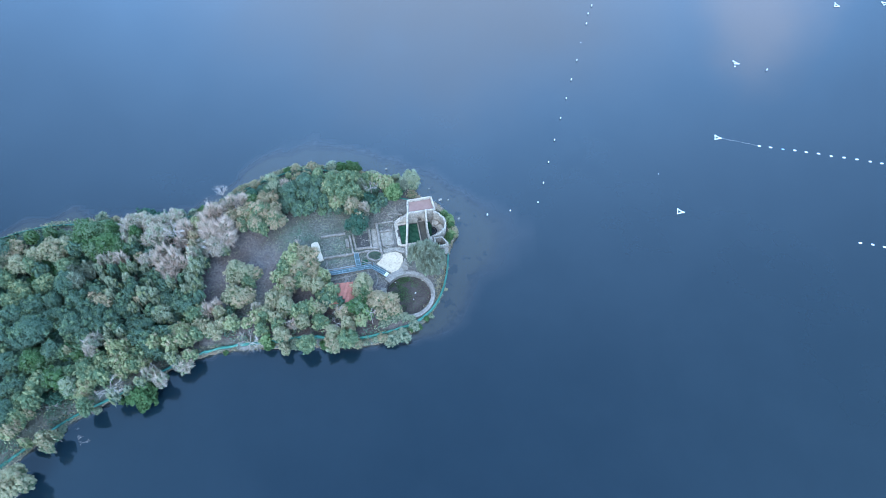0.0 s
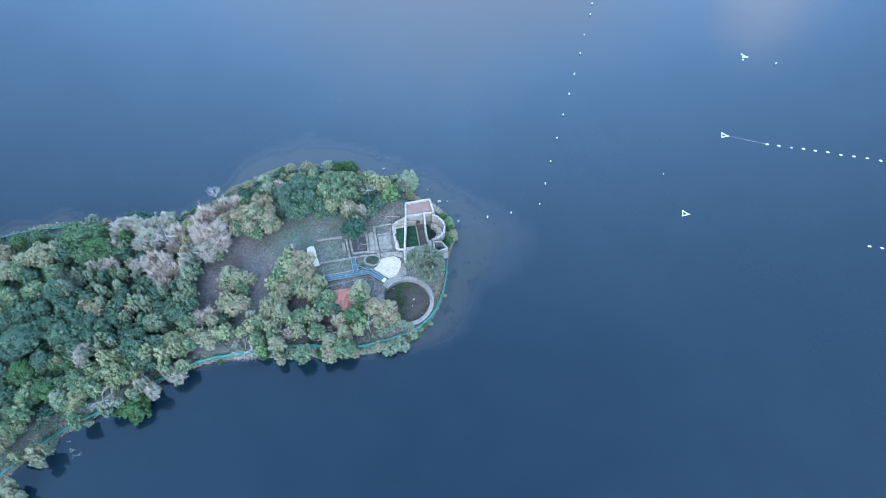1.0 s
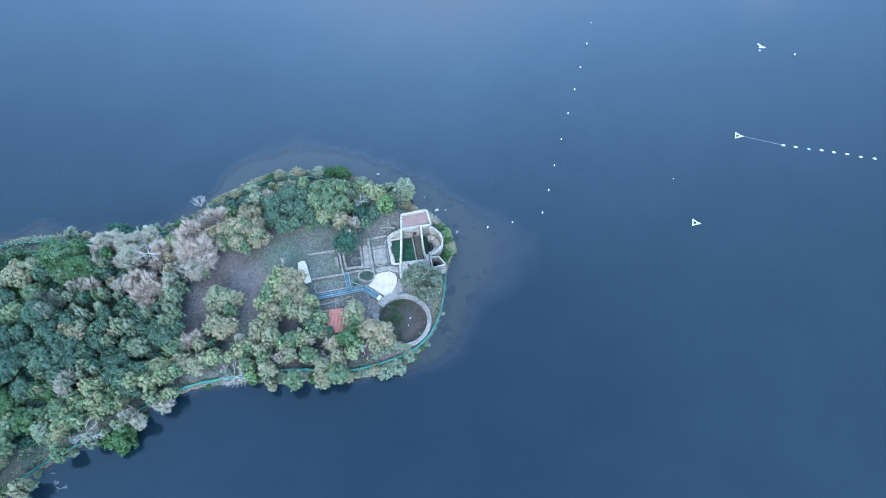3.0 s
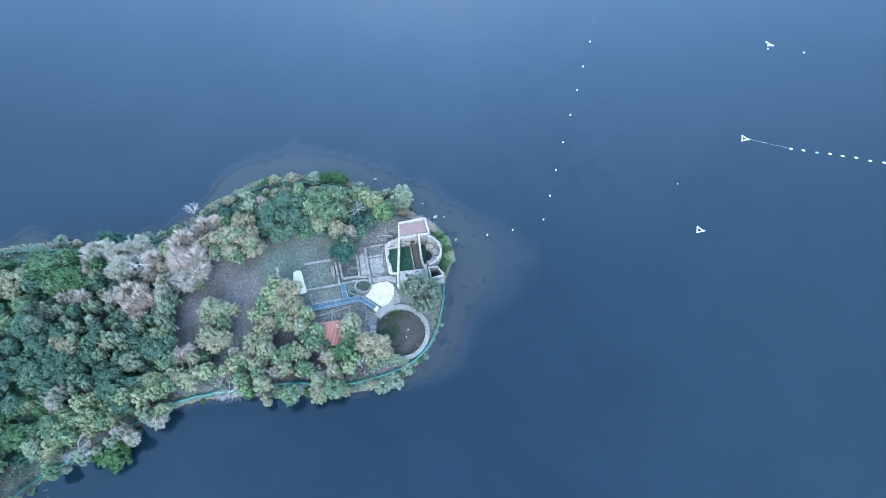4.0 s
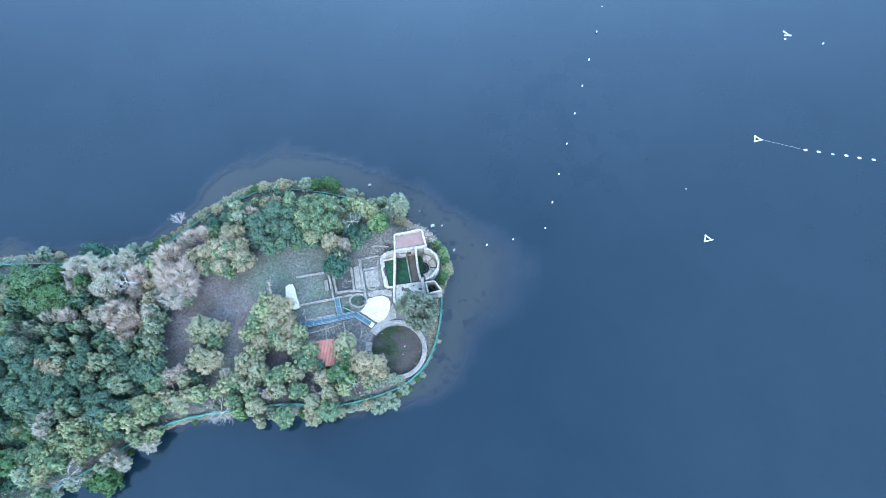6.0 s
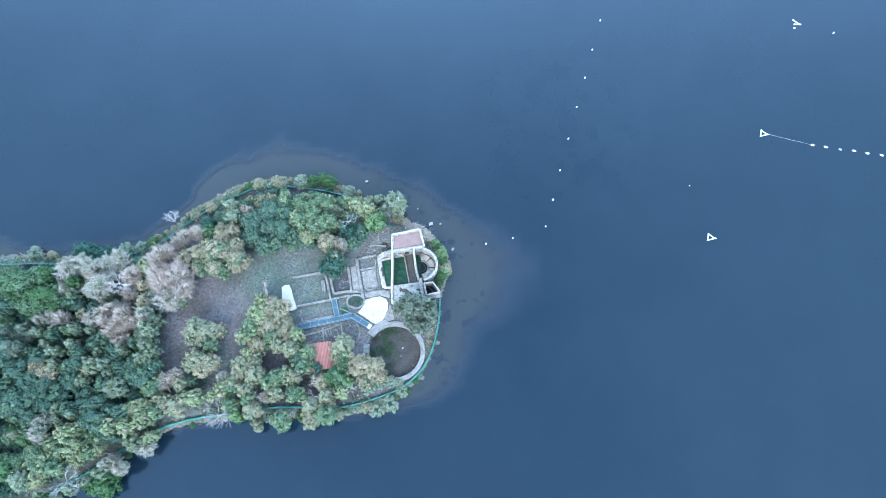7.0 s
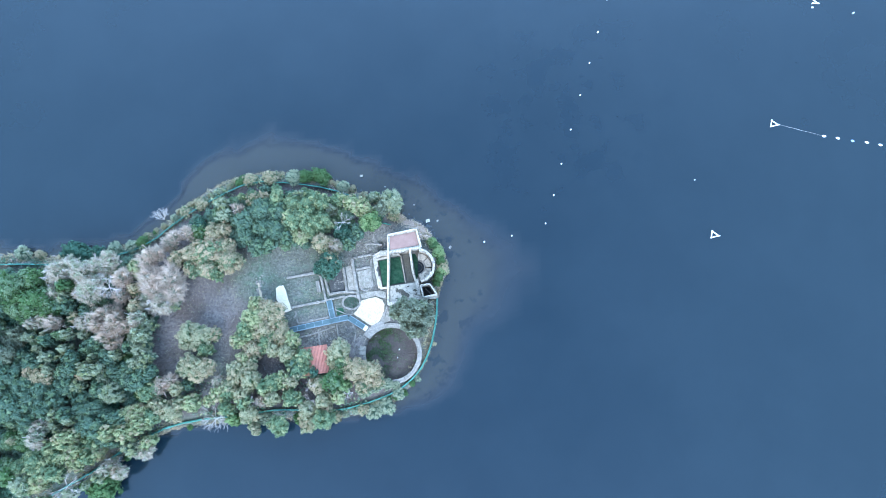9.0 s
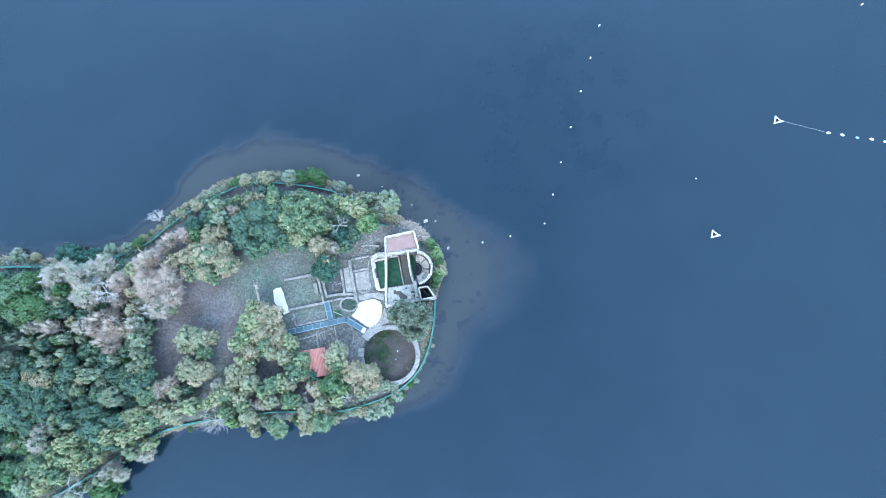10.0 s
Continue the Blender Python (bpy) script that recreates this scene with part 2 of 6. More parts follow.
# water: clear reflecting skin over blue-green depth, a little of the bed showing through
CLEAR = "clearness"
M_WATER, nt, lk, b = base_mat("lake_water", 1.0, 0, 0.0)
f, _ = noise_fac(nt, lk, 0.07, 4, 0.40, 0.62)
f2, _ = noise_fac(nt, lk, 0.15, 3, 0.50, 0.60)
near = nt.new("ShaderNodeVectorMath")
near.operation = "DISTANCE"
near.inputs[1].default_value = (27, 108, 0)
gp = nt.new("ShaderNodeNewGeometry")
lk.new(gp.outputs["Position"], near.inputs[0])
reach = nt.new("ShaderNodeMapRange")
reach.interpolation_type = "SMOOTHSTEP"
reach.inputs["From Min"].default_value, reach.inputs["From Max"].default_value = 26, 8
lk.new(near.outputs["Value"], reach.inputs["Value"])
beds = nt.new("ShaderNodeMath")
beds.operation = "MULTIPLY"
lk.new(f2, beds.inputs[0])
lk.new(reach.outputs["Result"], beds.inputs[1])
f2 = beds.outputs[0]
body_col = mix_col(nt, lk, f2, mix_col(nt, lk, f, (0.0062, 0.0140, 0.0204), (0.0074, 0.0156, 0.0222)), (0.0046, 0.0124, 0.0194))
_, h = noise_fac(nt, lk, 0.22, 2, 0, 1)
swell = nt.new("ShaderNodeBump")
swell.inputs["Strength"].default_value, swell.inputs["Distance"].default_value = 0.025, 0.05
lk.new(h, swell.inputs["Height"])
clear = nt.new("ShaderNodeBsdfTransparent")
clear.inputs["Color"].default_value = (0.75, 0.92, 1.0, 1)
# the bed shows through only where the water is shallow
depth = nt.new("ShaderNodeAttribute")
depth.attribute_name = CLEAR
# silty tint over the shallows, lightened to make up light lost through the surface
shoal_tint = nt.new("ShaderNodeMath")
shoal_tint.operation = "POWER"
shoal_tint.inputs[1].default_value = 0.5
lk.new(depth.outputs["Fac"], shoal_tint.inputs[0])
lk.new(mix_col(nt, lk, shoal_tint.outputs[0], body_col, (0.0230, 0.0272, 0.0320)), b.inputs["Base Color"])
much = nt.new("ShaderNodeMath")
much.operation = "MULTIPLY"
much.inputs[1].default_value = 0.35
shallow = nt.new("ShaderNodeMath")
shallow.operation = "POWER"
shallow.inputs[1].default_value = 2.5
lk.new(depth.outputs["Fac"], shallow.inputs[0])
lk.new(shallow.outputs[0], much.inputs[0])
under = nt.new("ShaderNodeMixShader")
lk.new(much.outputs[0], under.inputs[0])
lk.new(b.outputs[0], under.inputs[1])
lk.new(clear.outputs[0], under.inputs[2])
gloss = nt.new("ShaderNodeBsdfGlossy")
gloss.inputs["Roughness"].default_value = 0.006
lk.new(swell.outputs[0], gloss.inputs["Normal"])
tilt = nt.new("ShaderNodeLayerWeight")
lk.new(swell.outputs[0], tilt.inputs["Normal"])
steep = nt.new("ShaderNodeMath")
steep.operation = "POWER"
steep.inputs[1].default_value = 3.7
lk.new(tilt.outputs["Facing"], steep.inputs[0])
facing = nt.new("ShaderNodeMath")
facing.operation = "MULTIPLY_ADD"
facing.inputs[1].default_value, facing.inputs[2].default_value = 0.95, 0.047
lk.new(steep.outputs[0], facing.inputs[0])
skin = nt.new("ShaderNodeMixShader")
lk.new(facing.outputs[0], skin.inputs[0])
lk.new(under.outputs[0], skin.inputs[1])
lk.new(gloss.outputs[0], skin.inputs[2])
lk.new(skin.outputs[0], nt["Material Output"].inputs["Surface"])

# ground: soil and thin grass on land, silt and weed on the bed
M_GROUND, nt, lk, b = base_mat("ground", 0.95, 0, 0.04)
g = nt.new("ShaderNodeNewGeometry")
sx = nt.new("ShaderNodeSeparateXYZ")
lk.new(g.outputs["Position"], sx.inputs[0])
f1, _ = noise_fac(nt, lk, 0.16, 5, 0.40, 0.60)
f2, h = noise_fac(nt, lk, 2.2, 8, 0.44, 0.62, 0.8)
f3, _ = noise_fac(nt, lk, 0.45, 6, 0.48, 0.66, 0.7)
f4, _ = noise_fac(nt, lk, 5.0, 4, 0.60, 0.68)
soil = mix_col(nt, lk, f1, (0.122, 0.094, 0.082), (0.190, 0.158, 0.142))
soil = mix_col(nt, lk, f2, soil, (0.065, 0.053, 0.050))
grass = mix_col(nt, lk, f2, (0.090, 0.150, 0.092), (0.034, 0.070, 0.038))
GRASS = "grass_cover"
at = nt.new("ShaderNodeAttribute")
at.attribute_name = GRASS
gf = nt.new("ShaderNodeMath")
gf.operation = "MULTIPLY"
lk.new(at.outputs["Fac"], gf.inputs[0])
gr = nt.new("ShaderNodeMapRange")
gr.inputs["To Min"].default_value = 0.45
lk.new(f3, gr.inputs["Value"])
lk.new(gr.outputs["Result"], gf.inputs[1])
land = mix_col(nt, lk, gf.outputs[0], soil, grass)
land = mix_col(nt, lk, f4, land, (0.25, 0.235, 0.215))
# bed tint darkens with depth, standing in for light lost in the water
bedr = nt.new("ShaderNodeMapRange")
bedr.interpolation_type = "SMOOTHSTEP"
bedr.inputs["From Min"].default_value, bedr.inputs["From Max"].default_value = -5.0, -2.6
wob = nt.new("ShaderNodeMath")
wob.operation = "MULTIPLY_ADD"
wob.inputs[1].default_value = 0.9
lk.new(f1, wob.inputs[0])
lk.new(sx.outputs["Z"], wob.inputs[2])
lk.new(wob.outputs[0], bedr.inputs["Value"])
weed, _ = noise_fac(nt, lk, 0.38, 5, 0.56, 0.66)
WEED = "weed_cover"
wa = nt.new("ShaderNodeAttribute")
wa.attribute_name = WEED
weedy = nt.new("ShaderNodeMath")
weedy.operation = "MULTIPLY"
tufts = nt.new("ShaderNodeMapRange")
tufts.inputs["To Min"].default_value, tufts.inputs["To Max"].default_value = 0.14, 1.2
lk.new(weed, tufts.inputs["Value"])
lk.new(tufts.outputs["Result"], weedy.inputs[0])
lk.new(wa.outputs["Fac"], weedy.inputs[1])
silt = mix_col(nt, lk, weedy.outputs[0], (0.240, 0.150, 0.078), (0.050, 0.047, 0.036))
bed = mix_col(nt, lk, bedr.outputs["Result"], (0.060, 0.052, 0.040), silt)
shore = nt.new("ShaderNodeMapRange")
shore.inputs["From Min"].default_value, shore.inputs["From Max"].default_value = -0.02, 0.10
lk.new(sx.outputs["Z"], shore.inputs["Value"])
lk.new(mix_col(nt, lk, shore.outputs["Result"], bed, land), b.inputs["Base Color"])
bump(nt, lk, b, h, 0.7, 0.12)

# ---- building helpers ----
rng = random.Random(11)


def link_mesh(name, verts, faces, material, parent=None, label="", smooth=False):
    me = bpy.data.meshes.new(name)
    me.from_pydata(verts, [], faces)
    me.materials.append(material)
    if smooth:
        me.polygons.foreach_set("use_smooth", [True] * len(me.polygons))
    me.update()
    ob = new(name, me)
    ob.parent = parent
    if label:
        ob["label"] = label
    return ob


def part(name, bm, material, parent, label="", smooth=False):
    me = bpy.data.meshes.new(name)
    bmesh.ops.recalc_face_normals(bm, faces=bm.faces)
    bm.to_mesh(me)
    bm.free()
    me.materials.append(material)
    if smooth:
        me.polygons.foreach_set("use_smooth", [True] * len(me.polygons))
    ob = new(name, me)
    ob.parent = parent
    if label:
        ob["label"] = label
    return ob


def thing(name, label, category, group="", kind="", at=(0, 0, 0), turn=0):
    ob = new(name)
    ob.empty_display_size = 0.3
    ob.matrix_world = pose(*at, 0, 0, turn)
    return tagged(ob, label, category, group, kind)


def sm(a, b, v):
    v = np.clip((np.asarray(v, float) - a) / (b - a), 0, 1)
    return v * v * (3 - 2 * v)


def wob3(p, scale, amount):
    return noise.noise_vector(Vector(p) * scale) * amount


def strip_wall(path, w, z0, tops, step=0.3, rough=0.05):
    """A broken masonry wall along a path; tops gives the crest height at each corner. Returns verts, faces."""
    pts = []
    for (ax, ay), (bx, by), ta, tb in zip(path, path[1:], tops, tops[1:]):
        n = max(1, int(math.hypot(bx - ax, by - ay) / step))
        for i in range(n):
            f = i / n
            pts.append((ax + (bx - ax) * f, ay + (by - ay) * f, ta + (tb - ta) * f))
    pts.append((*path[-1], tops[-1]))
    vs, fs = [], []
    for i, (x, y, t) in enumerate(pts):
        p, q = pts[max(0, i - 1)], pts[min(len(pts) - 1, i + 1)]
        dx, dy = q[0] - p[0], q[1] - p[1]
        ln = math.hypot(dx, dy) or 1
        nx, ny = -dy / ln, dx / ln
        for off, z, k in ((-0.56, z0, 0.3), (-0.52, z0 + (t - z0) * 0.55, 1), (-0.47, t - 0.05, 1), (-0.22, t, 1.2),
                          (0.22, t, 1.2), (0.47, t - 0.05, 1), (0.52, z0 + (t - z0) * 0.55, 1), (0.56, z0, 0.3)):
            c = (x + nx * off * w, y + ny * off * w, z)
            d = wob3(c, 2.3, rough * k) + wob3(c, 6.1, rough * 0.7 * k)
            vs.append((c[0] + d.x, c[1] + d.y, c[2] + d.z * (1.6 if z > z0 + 0.01 else 0)))
    for i in range(len(pts) - 1):
        for k in range(7):
            a0 = i * 8 + k
            fs.append((a0, a0 + 1, a0 + 9, a0 + 8))
    fs.append(tuple(range(7, -1, -1)))
    fs.append(tuple(range(len(vs) - 8, len(vs))))
    return vs, fs


def slab_data(poly, z0, z1, step=0.35, rough=0.04, tilt=(0, 0)):
    """A flat-topped mass on an outline, with slightly broken edges."""
    out = []
    for (ax, ay), (bx, by) in zip(poly, poly[1:] + poly[:1]):
        n = max(1, int(math.hypot(bx - ax, by - ay) / step))
        out += [(ax + (bx - ax) * i / n, ay + (by - ay) * i / n) for i in range(n)]
    cx, cy = sum(p[0] for p in out) / len(out), sum(p[1] for p in out) / len(out)
    vs, n = [], len(out)
    for s, z in ((1.0, z0), (1.0, z1 - 0.04), (None, z1)):
        for x, y in out:
            d = wob3((x, y, z1), 1.7, rough) + wob3((x, y, z1), 5.3, rough * 0.6)
            x1, y1 = x + d.x, y + d.y
            if s is None:
                ln = math.hypot(cx - x1, cy - y1) or 1
                x1, y1 = x1 + (cx - x1) / ln * 0.05, y1 + (cy - y1) / ln * 0.05
            vs.append((x1, y1, z + (tilt[0] * (x - cx) + tilt[1] * (y - cy) if z > z0 else 0)))
    fs = [tuple(range(2 * n, 3 * n))]
    for r in range(2):
        for i in range(n):
            j = (i + 1) % n
            fs.append((r * n + i, r * n + j, (r + 1) * n + j, (r + 1) * n + i))
    return vs, fs


def arc_data(c, r0, r1, a0, a1, z0, tops, n=36, rough=0.03):
    """A curved wall or step between two radii; tops: crest heights spread evenly over the arc."""
    vs, fs = [], []
    for i in range(n + 1):
        f = i / n
        a = radians(a0 + (a1 - a0) * f)
        k = f * (len(tops) - 1)
        t = tops[int(k)] + (tops[min(len(tops) - 1, int(k) + 1)] - tops[int(k)]) * (k - int(k))
        for r, z in ((r0, z0), (r0, t - 0.03), (r0 + 0.04, t), (r1 - 0.04, t), (r1, t - 0.03), (r1, z0)):
            p = (c[0] + r * math.cos(a), c[1] + r * math.sin(a), z)
            d = wob3(p, 2.1, rough) + wob3(p, 5.7, rough * 0.6)
            vs.append((p[0] + d.x, p[1] + d.y, p[2] + (d.z if z > z0 else 0)))
    for i in range(n):
        for k in range(5):
            q = i * 6 + k
            fs.append((q, q + 1, q + 7, q + 6))
    fs.append(tuple(range(5, -1, -1)))
    fs.append(tuple(range(len(vs) - 6, len(vs))))
    return vs, fs


def box_bm(lo, hi, bevel=0.01):
    bm = bmesh.new()
    bmesh.ops.create_cube(bm, size=1)
    for v in bm.verts:
        v.co = Vector([lo[i] + (hi[i] - lo[i]) * (v.co[i] + 0.5) for i in range(3)])
    if bevel:
        bmesh.ops.bevel(bm, geom=bm.edges[:], offset=bevel, segments=1, affect="EDGES")
    return bm


def tube_data(pts, radii, sides=6):
    vs, fs = [], []
    pts = [Vector(p) for p in pts]
    for i, p in enumerate(pts):
        d = (pts[min(i + 1, len(pts) - 1)] - pts[max(i - 1, 0)]).normalized()
        u = d.orthogonal().normalized()
        w = d.cross(u)
        for k in range(sides):
            a = 2 * math.pi * k / sides
            vs.append(tuple(p + (u * math.cos(a) + w * math.sin(a)) * radii[i]))
    for i in range(len(pts) - 1):
        for k in range(sides):
            j = (k + 1) % sides
            fs.append((i * sides + k, i * sides + j, (i + 1) * sides + j, (i + 1) * sides + k))
    fs.append(tuple(range(sides - 1, -1, -1)))
    fs.append(tuple(range(len(vs) - sides, len(vs))))
    return vs, fs


def joined(chunks):
    vs, fs = [], []
    for v, f in chunks:
        o = len(vs)
        vs += v
        fs += [tuple(i + o for i in q) for q in f]
    return vs, fs


# ---- the land ----
SHORE_NORTH = [(-86.4, 76.6), (-80.4, 79.3), (-74.0, 81.1), (-65.4, 81.4), (-61.1, 80.4), (-55.8, 80.8), (-51.0, 82.5), (-47.2, 83.4),
               (-42.9, 86.2), (-41.5, 88.3), (-36.8, 91.7), (-31.9, 94.5), (-27.0, 95.6), (-22.1, 95.9), (-15.1, 95.2), (-13.2, 93.1),
               (-8.2, 91.6), (-3.2, 90.1), (-2.0, 87.8), (2.2, 86.0), (4.1, 83.5), (6.1, 80.5), (6.4, 78.0), (5.2, 75.1)]
SHORE_SOUTH = [(4.6, 72.2), (4.4, 69.2), (3.7, 65.4), (2.8, 62.5), (-0.2, 57.8), (-3.3, 55.0), (-8.1, 53.6), (-12.0, 53.0), (-16.7, 52.5),
               (-21.5, 52.9), (-31.0, 52.4), (-35.7, 52.0), (-41.7, 50.8), (-46.5, 48.1), (-49.9, 45.8), (-56.2, 42.0), (-61.1, 39.0),
               (-65.6, 35.7), (-69.6, 31.2), (-75.0, 22.0)]
SHORE_WEST = [(-92, 8), (-120, -4), (-155, 12), (-160, 46), (-130, 62), (-104, 68)]
outline = np.array(SHORE_NORTH + SHORE_SOUTH + SHORE_WEST)
for _ in range(2):
    nxt = np.roll(outline, -1, 0)
    outline = np.stack([outline * 0.75 + nxt * 0.25, outline * 0.25 + nxt * 0.75], 1).reshape(-1, 2)


def shore_distance(x, y):
    """Metres inland (out on the lake: minus)."""
    p = np.stack([np.ravel(x), np.ravel(y)], 1)
    best, inside = np.full(len(p), 1e9), np.zeros(len(p), bool)
    for a, c in zip(outline, np.roll(outline, -1, 0)):
        d = c - a
        f = np.clip(((p - a) @ d) / max(1e-9, d @ d), 0, 1)
        best = np.minimum(best, np.hypot(*(p - a - f[:, None] * d).T))
        cross = (a[1] > p[:, 1]) != (c[1] > p[:, 1])
        xs = a[0] + (p[:, 1] - a[1]) * d[0] / (d[1] if abs(d[1]) > 1e-9 else 1e-9)
        inside ^= cross & (p[:, 0] < xs)
    return np.where(inside, best, -best).reshape(np.shape(x))


def ripple(x, y, s, seed=0.0):
    return (np.sin(x * s + 1.3 * np.sin(y * s * 0.7 + seed)) + np.sin(y * s * 1.3 + 1.7 * np.sin(x * s * 0.6 + seed * 2 + 1))) * 0.5


POOL_C, POOL_R = (-3.3, 63.6), 4.4


def land_height(x, y):
    x, y = np.asarray(x, float), np.asarray(y, float)
    d = shore_distance(x, y) + 0.25 * ripple(x, y, 1.1) + 0.18 * ripple(x, y, 2.7, 2.0)
    # a broad silty shelf off the north and east shores, a steep bank on the south
    wide = 0.3 + 5.8 * sm(62, 80, y) * (0.26 + 0.74 * sm(-44, -33, x)) + 3.8 * sm(-10, 4, x) * sm(88, 72, y) * sm(50, 58, y)
    wide = np.maximum(wide + (0.12 + 0.9 * sm(56, 66, y)) * ripple(x, y, 0.42, 1.0) + 0.5 * sm(70, 80, y) * ripple(x, y, 0.9, 3.0), 0.3)
    up = 0.85 * sm(-0.2, 2.6, d) + 0.05 * ripple(x, y, 0.5) + 0.03 * ripple(x, y, 1.9, 4.0)
    out = -d / wide
    drop = 1.3 + 1.0 * sm(-12, 2, x) * sm(92, 84, y)
    down = -0.12 - 0.75 * np.clip(out, 0, 1) - 1.9 * sm(0.75 - 0.35 * (drop - 1.3), drop, out)
    z = np.where(d > 0, np.maximum(up, 0.03), down)
    # steep made bank below the ruin
    z = np.where((x > 0) & (y > 72) & (y < 84) & (d > 0), np.maximum(z, 0.9 * sm(0, 1.2, d)), z)
    # sunk level inside the hall, and the old furrow across the field
    hall_in = (x > np.where(y < 74.6, -3.5, -5.7)) & (x < 3.5) & (y > 72.6) & (y < 83.2)
    z = np.where(hall_in, np.minimum(z, 0.42), z)
    z = z - 0.3 * np.exp(-((x + 31.4 - 0.25 * (76 - y)) / 0.4) ** 2) * sm(69, 71, y) * sm(81, 79, y)
    r = np.hypot(x - POOL_C[0], y - POOL_C[1])
    return np.where(r < POOL_R + 0.3, np.minimum(z, 0.0 + 0.05 * ripple(x, y, 1.5)), z)


def ground_at(x, y):
    return float(land_height(np.array([x]), np.array([y]))[0])


def spread(lo, hi, step, far):
    mid = np.arange(lo, hi + step / 2, step)
    arm = np.cumsum(step * 1.35 ** np.arange(1, 40))
    arm = arm[arm < far]
    return np.concatenate([(lo - arm)[::-1], mid, hi + arm])


xs, ys = spread(-98, 14, 0.42, 2600), spread(22, 102, 0.42, 2600)
gx, gy = np.meshgrid(xs, ys)
gz = land_height(gx, gy)
nx, ny = len(xs), len(ys)
idx = np.arange(nx * ny).reshape(ny, nx)
quads = np.stack([idx[:-1, :-1], idx[:-1, 1:], idx[1:, 1:], idx[1:, :-1]], -1).reshape(-1, 4)
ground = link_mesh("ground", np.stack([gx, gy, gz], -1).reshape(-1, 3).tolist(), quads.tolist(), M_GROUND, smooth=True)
tagged(ground, "mauve-brown bare soil with thin grass, silty lake bed around", "ground", kind="structure")
cover = ground.data.attributes.new(GRASS, "FLOAT", "POINT")
ruin_zone = sm(-30, -26, gx) * sm(64, 67, gy) * sm(90, 84, gy)
patch = np.maximum(np.exp(-(((gx + 25.5) / 5.0) ** 2 + ((gy - 77) / 4.6) ** 2)), 0.62 * ruin_zone * (0.45 + 0.55 * sm(68, 71, gy)) * (0.5 + 0.5 * sm(-9, -13, gx)))
patch = np.maximum(patch, 0.8 * np.exp(-(((gx + 5.5) / 2.0) ** 2 + ((gy - 64) / 2.6) ** 2)))
patch = np.maximum(patch, 0.55 * sm(3.0, 1.0, shore_distance(gx, gy)) + 0.5 * np.exp(-(((gx + 34) / 5) ** 2 + ((gy - 61) / 4) ** 2)))
patch = np.maximum(patch, 0.6 * sm(-44, -48, gx))
# dark weed hugs the east shore, with loose beds of it farther out
off_shore = -shore_distance(gx, gy)
east = sm(0, 4, gx) * sm(88, 80, gy) * sm(50, 56, gy)
weeds = east * (3.4 * sm(2.4, 0.6, off_shore) + 0.8 * sm(1, 3, off_shore)) + 0.7 * sm(-9, -2, gx) * sm(80, 86, gy)
ground.data.attributes.new(WEED, "FLOAT", "POINT").data.foreach_set("value", np.clip(weeds, 0, 4).ravel().astype(np.float32))
cover.data.foreach_set("value", np.clip(patch, 0, 1).ravel().astype(np.float32))

wx, wy = spread(-98, 14, 1.0, 2600), spread(22, 102, 1.0, 2600)
hx, hy = np.meshgrid(wx, wy)
idx = np.arange(len(wx) * len(wy)).reshape(len(wy), len(wx))
quads = np.stack([idx[:-1, :-1], idx[:-1, 1:], idx[1:, 1:], idx[1:, :-1]], -1).reshape(-1, 4)
water = link_mesh("water", np.stack([hx, hy, hx * 0], -1).reshape(-1, 3).tolist(), quads.tolist(), M_WATER)
water.data.attributes.new(CLEAR, "FLOAT", "POINT").data.foreach_set("value", sm(-2.5, -1.05, land_height(hx, hy)).ravel().astype(np.float32))
tagged(water, "calm dark blue lake water with soft sky reflections", "water", kind="structure")

# ---- the ruined waterside hall ----
hall = thing("ruined_hall", "roofless ruined hall of pale masonry with a terracotta terrace", "ruin", at=(-1.0, 78.0, 0.8))


def hall_part(name, data, material, label="", parent=None):
    ob = link_mesh(name, *data, material, parent or hall, label)
    base = parent or hall
    ob.matrix_parent_inverse = base.matrix_world.inverted()
    return ob


T_A, T_B, T_C, T_D = (-3.85, 83.5), (1.0, 84.5), (1.8, 81.4), (-3.75, 80.5)
hall_part("footing", slab_data([(-6.6, 80.2), (-3.9, 80.7), (1.9, 81.5), (2.6, 78.5), (1.4, 75.2), (1.9, 73.0), (-3.8, 71.8), (-4.1, 74.1), (-5.6, 74.6), (-6.15, 77.2)], 0.1, 0.62), M_FLOOR)
hall_part("terrace_base", slab_data([T_A, T_B, T_C, (-0.9, 80.97), (-1.0, 81.75), (-1.75, 81.62), (-1.65, 80.84), T_D], 0.2, 2.2), M_PALE, "pale rubble front with a dark niche")
hall_part("terrace_block", slab_data([T_A, T_B, T_C, T_D], 2.2, 4.02, rough=0.06), M_PALE)
hall_part("terrace_floor", slab_data([(-3.5, 83.2), (0.8, 84.1), (1.45, 81.75), (-3.4, 80.95)], 4.0, 4.09, rough=0.02), M_TERRACE, "faded terracotta terrace floor")
for a1, b1, h1 in ((T_A, T_B, 4.45), (T_B, T_C, 4.5), (T_A, T_D, 4.4)):
    hall_part("parapet", strip_wall([a1, b1], 0.29, 3.95, [h1, h1], 0.4, 0.025), M_PLASTER)
hall_part("broken_edge", strip_wall([T_D, (-2.3, 80.85), (-1.6, 80.75), (-0.6, 81.1), (0.6, 81.15), T_C], 0.42, 3.6, [4.3, 4.15, 4.35, 4.2, 4.5, 4.45], 0.25, 0.09), M_PALE)
hall_part("shoulder_wall", strip_wall([(-6.5, 80.2), (-5.2, 80.75), (-3.9, 80.75)], 0.8, 0.3, [1.1, 1.9, 3.2], 0.25, 0.1), M_PALE)
